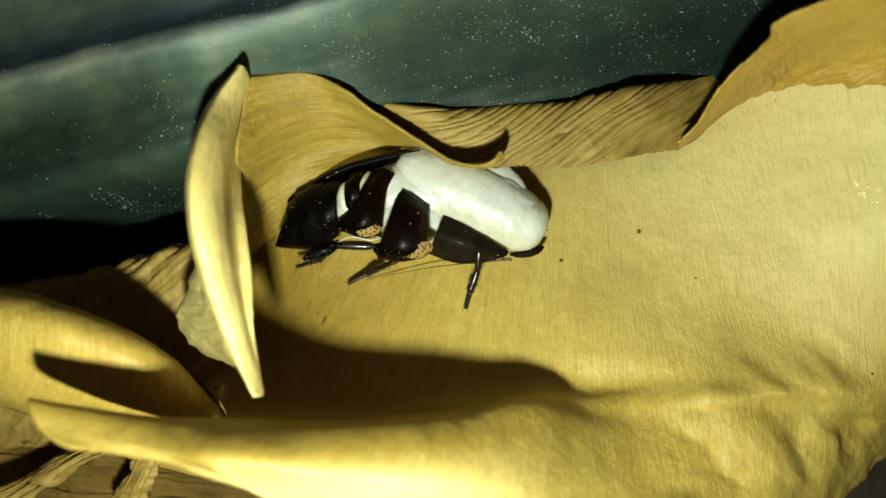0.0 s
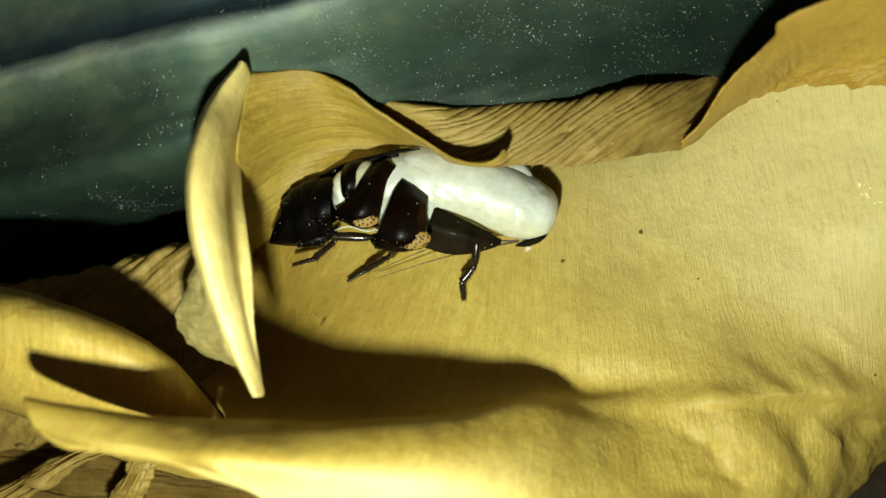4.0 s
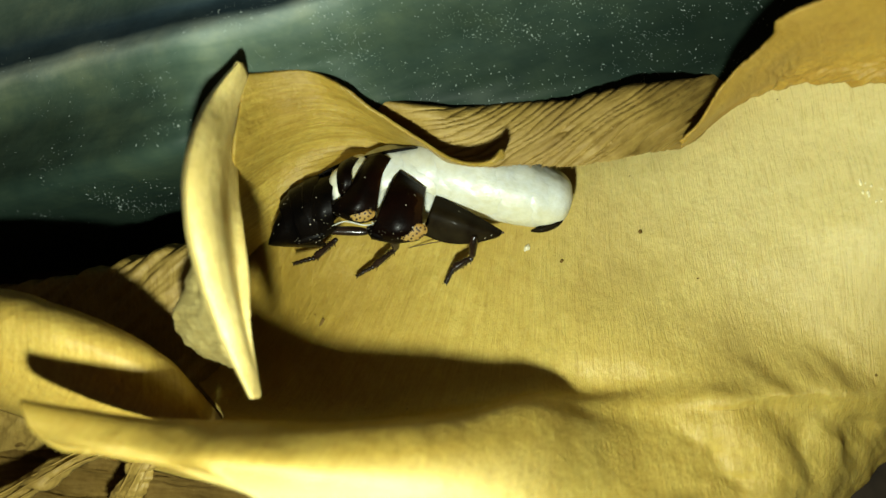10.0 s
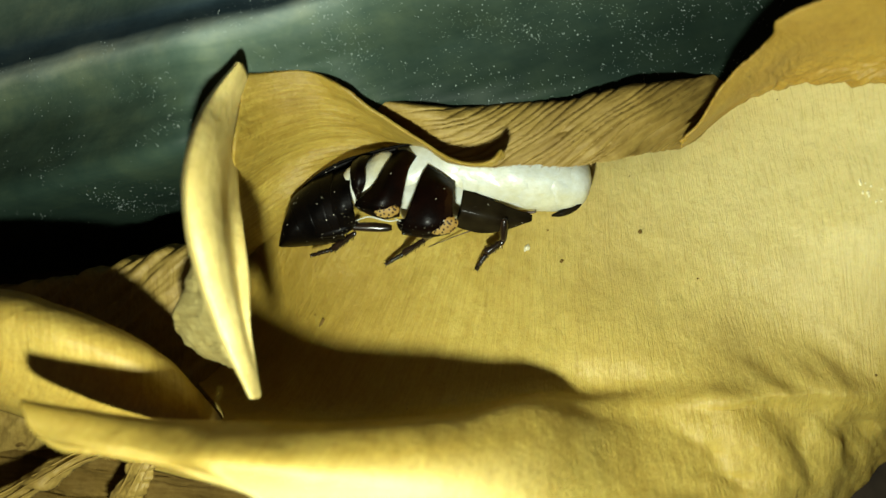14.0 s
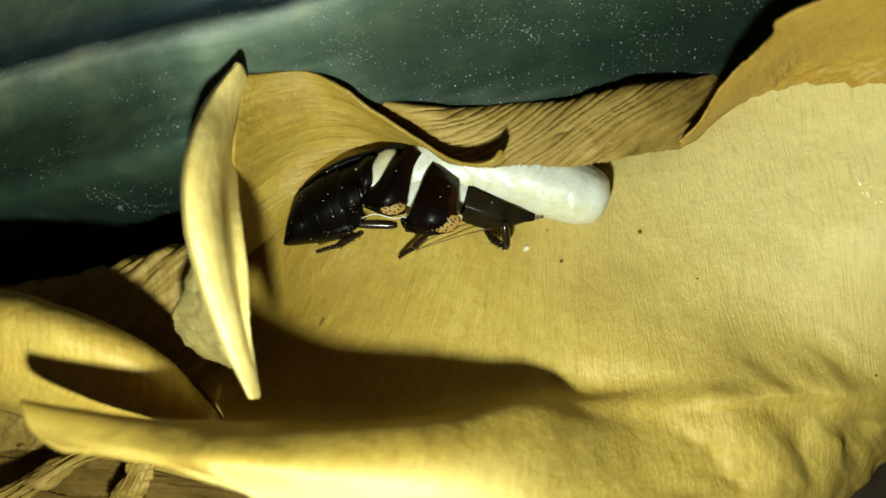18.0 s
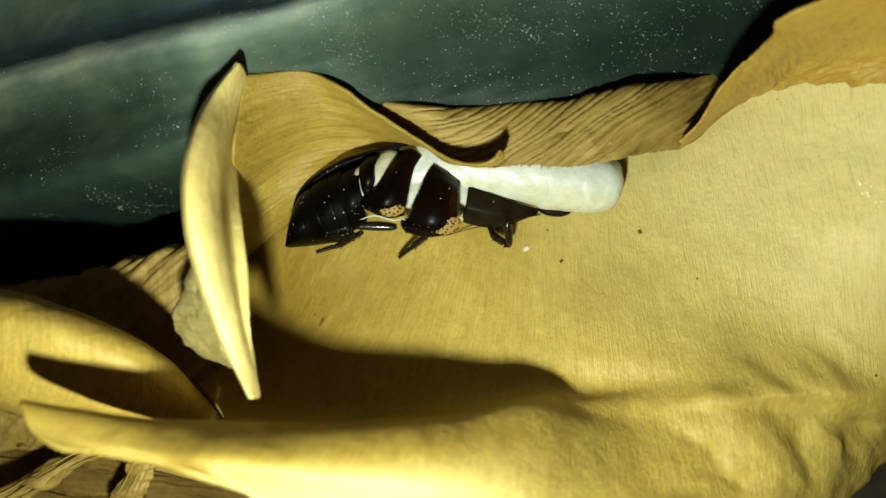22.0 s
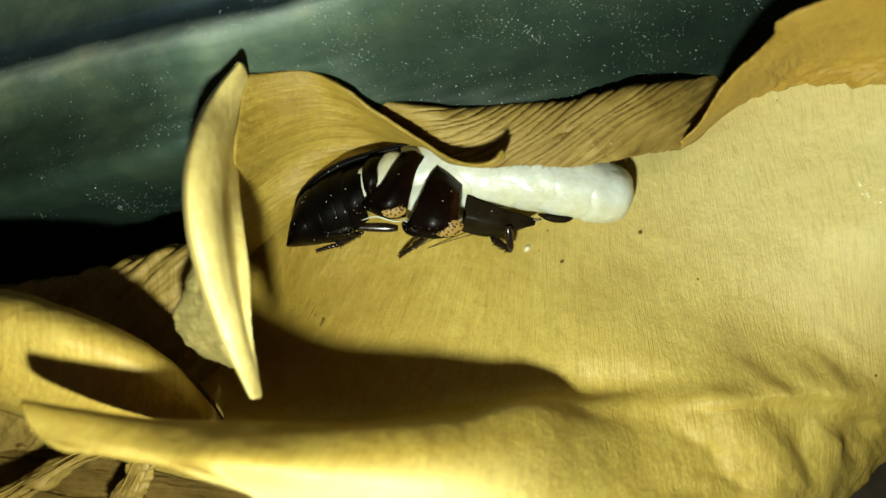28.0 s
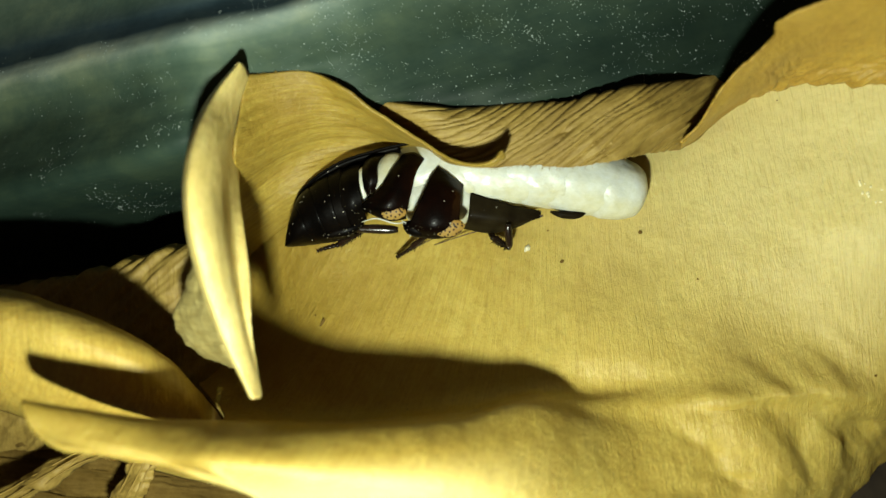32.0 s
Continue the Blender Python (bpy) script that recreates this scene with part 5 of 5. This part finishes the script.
def crumb(name, label, x, y, size, stretch, turn, material, seed):
    p = on_hollow(x, y)
    bm = bmesh.new()
    bmesh.ops.create_icosphere(bm, subdivisions=2, radius=size * MM)
    for v in bm.verts:
        v.co *= 1 + 0.5 * noise.noise(v.co / MM / size * 1.2 + Vector((seed, 0, 0)))
        v.co.x *= stretch
        v.co.z *= 0.6
    me = bpy.data.meshes.new(name)
    bm.to_mesh(me)
    bm.free()
    me.materials.append(material)
    ob = new(name, me)
    ob.matrix_basis = FRAME @ Matrix.Translation((p[0] * MM, p[1] * MM, (p[2] + size * 0.25) * MM)) @ Matrix.Rotation(turn, 4, "Z")
    return tagged(ob, label, "crumb", "crumbs in the hollow")


for n, (x, y, s, st, tu, pale) in enumerate(((30.8, 2.6, 0.32, 1.1, 0.3, 0), (18.6, -1.9, 0.26, 1.3, 0.8, 0), (-18.8, -11.4, 0.28, 2.6, 1.1, 0), (39.8, -4.7, 0.16, 1, 0, 0),
                                             (12.9, 0.1, 0.42, 1.5, 1.0, 1), (-20.0, -10.3, 0.12, 1, 0, 0), (8.6, 2.4, 0.14, 1.2, 0, 0), (16.5, 3.0, 0.12, 1.6, 0.2, 0), (67.4, -19.6, 0.2, 1, 0, 0))):
    crumb("crumb", "pale flake of shed skin" if pale else "tiny dark brown crumb", x, y, s, st, tu, FLAKE if pale else LITTER, n * 3.1)


# pale shiny beads added to stand for a cluster of wet glints
GLINT = nodes_of("pale_glint", 0.08, 0.8)[0]
GLINT.node_tree.nodes["Principled BSDF"].inputs["Base Color"].default_value = (0.85, 0.76, 0.45, 1)
GLINT.node_tree.nodes["Principled BSDF"].inputs["Coat Weight"].default_value = 1.0
rnd_glint = random.Random(12)
for n in range(16):
    crumb("glint_bead", "tiny pale shiny bead standing for a wet glint", 66.5 + rnd_glint.uniform(-1.6, 2.2), 9.3 + rnd_glint.uniform(-2.0, 2.0), rnd_glint.uniform(0.12, 0.24), rnd_glint.uniform(1.0, 1.8), rnd_glint.uniform(0, 3), GLINT, n * 1.7)


def dust():
    rnd = random.Random(4)
    verts, faces = [], []
    nv, nu = stalk_grid.shape[:2]
    nn = normals(stalk_grid)
    if nn[..., 2].mean() < 0:
        nn = -nn
    made = 0
    while made < 9500:
        i, j = rnd.uniform(0, nu - 2), rnd.uniform(nv * 0.2, nv - 12)
        a, b = int(i), int(j)
        p = stalk_grid[b, a] * (1 - (i - a)) + stalk_grid[b, a + 1] * (i - a)
        p = p + (stalk_grid[b + 1, a] - stalk_grid[b, a]) * (j - b)
        if noise.noise((p[0] / 9, p[1] / 5, 3)) + rnd.uniform(-0.5, 0.5) + 0.007 * max(-30, min(p[0], 30)) < 0.2:
            continue
        n = nn[b, a]
        p = p + n * (0.25 * fract(p[0], p[1], 9) + 0.5 * fract(p[0], p[1], 30, 4))
        s = rnd.choice((0.035, 0.04, 0.05, 0.05, 0.06, 0.07, 0.1)) * rnd.uniform(0.7, 1.2)
        e = np.cross(n, (0.3, 1, 0.2))
        e /= np.linalg.norm(e)
        f = np.cross(n, e)
        o = len(verts)
        for k in range(6):
            t = k * math.pi / 3 + rnd.uniform(-0.3, 0.3)
            verts.append((p + (e * math.cos(t) * 1.3 + f * math.sin(t)) * s - n * 0.03) * MM)
        verts.append((p + n * s * 0.8) * MM)
        faces += [[o + k, o + (k + 1) % 6, o + 6] for k in range(6)]
        made += 1
    me = bpy.data.meshes.new("dust")
    me.from_pydata([tuple(v) for v in verts], [], faces)
    me.materials.append(DUST)
    tagged(part("dust", me, STALK, "pale dust specks"), kind="stuff")


dust()


# ---- what moves ----
def flat_rows(track, w=0.0, dx=0.0, dy=0.0):
    return [(t, pose((p[0] + dx - BASE[0]) * MM, (p[1] + dy - BASE[1]) * MM, w * MM, 0, 0, p[2] if len(p) > 2 else 0)) for t, p in zip(TIMES, track)]


def bone(a, b, wa, length, away=-1):
    """The pose of a rigid piece from a towards b; what it lacks in length it leans out of the plane."""
    d = Vector((b[0] - a[0], b[1] - a[1], 0))
    flat = d.length
    d.z = away * math.sqrt(max(0.0, length ** 2 - flat ** 2))
    x = d.normalized()
    y = Vector((0, 0, 1)).cross(x)
    y = y.normalized() if y.length > 1e-3 else Vector((0, 1, 0))
    z = x.cross(y)
    m = Matrix((x, y, z)).transposed().to_4x4()
    return Matrix.Translation(((a[0] - BASE[0]) * MM, (a[1] - BASE[1]) * MM, wa * MM)) @ m


def shift(track, dx, dy):
    return [(p[0] + dx, p[1] + dy) for p in track]


def floor_level(x, y):
    """The hollow's height at a foot, in the insect's own space."""
    k = REACH / (REACH - LEVEL)
    return (max(on_hollow(x * k, y * k)[2], -3.0) + 5.3) / 1.046


def leg_bone(a, b, length):
    """The pose of a rigid leg piece that ends at b and comes from the side of a."""
    a, b = Vector(a), Vector(b)
    x = (b - a).normalized()
    y = Vector((0, 0, 1)).cross(x)
    y = y.normalized() if y.length > 1e-3 else Vector((0, 1, 0))
    m = Matrix((x, y, x.cross(y))).transposed().to_4x4()
    return Matrix.Translation((b - x * length - Vector(BASE)) * MM) @ m


def move_leg(bones, joints, hip, lengths, foot_up=1.1):
    """Legs from where the foot meets the hollow up to the hip, each joint a piece's length from the next."""
    rows = [[] for _ in bones]
    for i, t in enumerate(TIMES):
        ground_w = floor_level(*joints[-1][i]) + foot_up
        n = len(joints)
        heights = [hip] + [ground_w + (hip - ground_w) * ((n - 1 - j) / (n - 1)) ** 1.3 for j in range(1, n)]
        pts = [Vector((*jo[i], h)) for jo, h in zip(joints, heights)]
        for k in range(len(bones) - 1, -1, -1):
            rows[k].append((t, leg_bone(pts[k], pts[k + 1], lengths[k])))
            if k:
                pts[k] = pts[k + 1] + (pts[k] - pts[k + 1]).normalized() * (lengths[k] * 0.95)
    for ob, r in zip(bones, rows):
        walk(ob, r)


def motions():
    # the rings slide under one another while the tail is bent
    for n, ob in enumerate(ABDOMEN):
        walk(ob, flat_rows([(p[0] + 0.09 * n * p[2], p[1], p[2]) for p in TAIL]))
    away = Vector((RING[REF][0] - TAIL[REF][0], RING[REF][1] - TAIL[REF][1]))
    rows = []
    for p in TAIL:
        a = math.radians(p[2])
        rows.append((p[0] + 0.3 * p[2] + away.x * math.cos(a) - away.y * math.sin(a), p[1] + away.x * math.sin(a) + away.y * math.cos(a), p[2]))
    walk(RING_A, flat_rows(rows))
    walk(RIDGE, flat_rows([(TAIL[REF][0] + 0.3 * (p[0] - TAIL[REF][0]), TAIL[REF][1] + 0.06 * p[2], 0.14 * p[2]) for p in TAIL]))
    walk(FAR_SHADE, flat_rows([(TAIL[REF][0] + 0.3 * (p[0] - TAIL[REF][0]), TAIL[REF][1] + 0.06 * p[2], 0.14 * p[2]) for p in TAIL]))
    walk(RING_B, flat_rows(RING))
    walk(PLATE_A, flat_rows(BACK))
    walk(PLATE_B, flat_rows(MIDDLE))
    rows = []
    for t, p in zip(TIMES, NECK):
        lean = float(np.interp(t, (0, 12, 15, 32), (0, 0, 30, 30)))
        a = math.radians(lean)
        rows.append((t, pose((p[0] - BASE[0]) * MM, (p[1] + 8.8 * math.sin(a) - BASE[1]) * MM, 8.8 * (1 - math.cos(a)) * MM, lean, 0, p[2])))
    walk(PLATE_C, rows)
    walk(HEAD_SKIN, [(t, pose((p[0] - BASE[0]) * MM, (p[1] - BASE[1]) * MM, p[3] * MM, 0, 0, p[2])) for t, p in zip(MASK_TIMES, MASK)])
    walk(COXA_HIND, flat_rows(BACK, 8.6))
    walk(COXA, flat_rows([(p[0] - 4.2, p[1] + 0.1, p[2]) for p in MIDDLE], 11.0))
    tracks = [shift(BACK, -0.6, 4.6), shift(MIDDLE, -2.2, 8.8), shift(NECK, 1.6, 2.9), [p[:2] for p in SPINE]]
    for u, ob in BODY:
        rows = []
        for t, crown in zip(BREATH, CROWN):
            k = np.array([[np.interp(t, TIMES, [p[0] for p in tr]), np.interp(t, TIMES, [p[1] for p in tr]), 0] for tr in tracks] + [[crown[0], crown[1], 0]])
            k[3] += (k[4] - (k[3] + (11.2, -1.6, 0))) * (0.25, 0.35, 0)
            a = min(int(u), 3)
            tan = np.gradient(k, axis=0)
            s = u - a
            p = (2 * s**3 - 3 * s**2 + 1) * k[a] + (s**3 - 2 * s**2 + s) * tan[a] + (-2 * s**3 + 3 * s**2) * k[a + 1] + (s**3 - s**2) * tan[a + 1]
            d = tan[a] * (1 - s) + tan[a + 1] * s
            rows.append((t, pose((p[0] - BASE[0]) * MM, (p[1] + (0.35 if u > 2.2 else 0.0) - BASE[1]) * MM, (LEVEL + (0.5 if u > 2 else 0.0)) * MM, 0, 0, math.degrees(math.atan2(d[1], d[0])))))
        walk(ob, rows)
    walk(SHIELD, rows)
    for ob in LINING:
        walk(ob, flat_rows(BACK))
    walk(CORE[0], flat_rows(BACK))
    walk(CORE[1], flat_rows(RING))
    walk(CORE[2], flat_rows(shift(MIDDLE, -1.2, 4.8), LEVEL))
    hip_h = shift(BACK, 0.4, -2.1)
    ankle_h = [(f[0] + 3.7, f[1] + 1.0) for f in FOOT_H]
    walk(HIND[0], [(t, bone(p, q, 8.0, 6.6)) for t, p, q in zip(TIMES, hip_h, shift(BACK, -6.2, -1.9))])
    move_leg(HIND[1:], [KNEE_H, ankle_h, FOOT_H], 7.0, [5.0, 4.1])
    move_leg(MID, [shift(MIDDLE, -2.5, -0.6), KNEE_M, ANKLE_M, FOOT_M], 10.0, [3.4, 4.9, 3.6])
    move_leg(FRONT, [HIP_F, KNEE_F, ANKLE_F, FOOT_F], 9.5, [3.8, 3.4, 2.9])
    for n, ob in enumerate(FEELERS):
        walk(ob, [(t, bone(p, (q[0] + 1.0 * n, q[1] - 1.2 * n * (t < 4)), 7.0, 22.0, -0.35)) for t, p, q in zip(TIMES, FEELER_A, FEELER_B)])


motions()
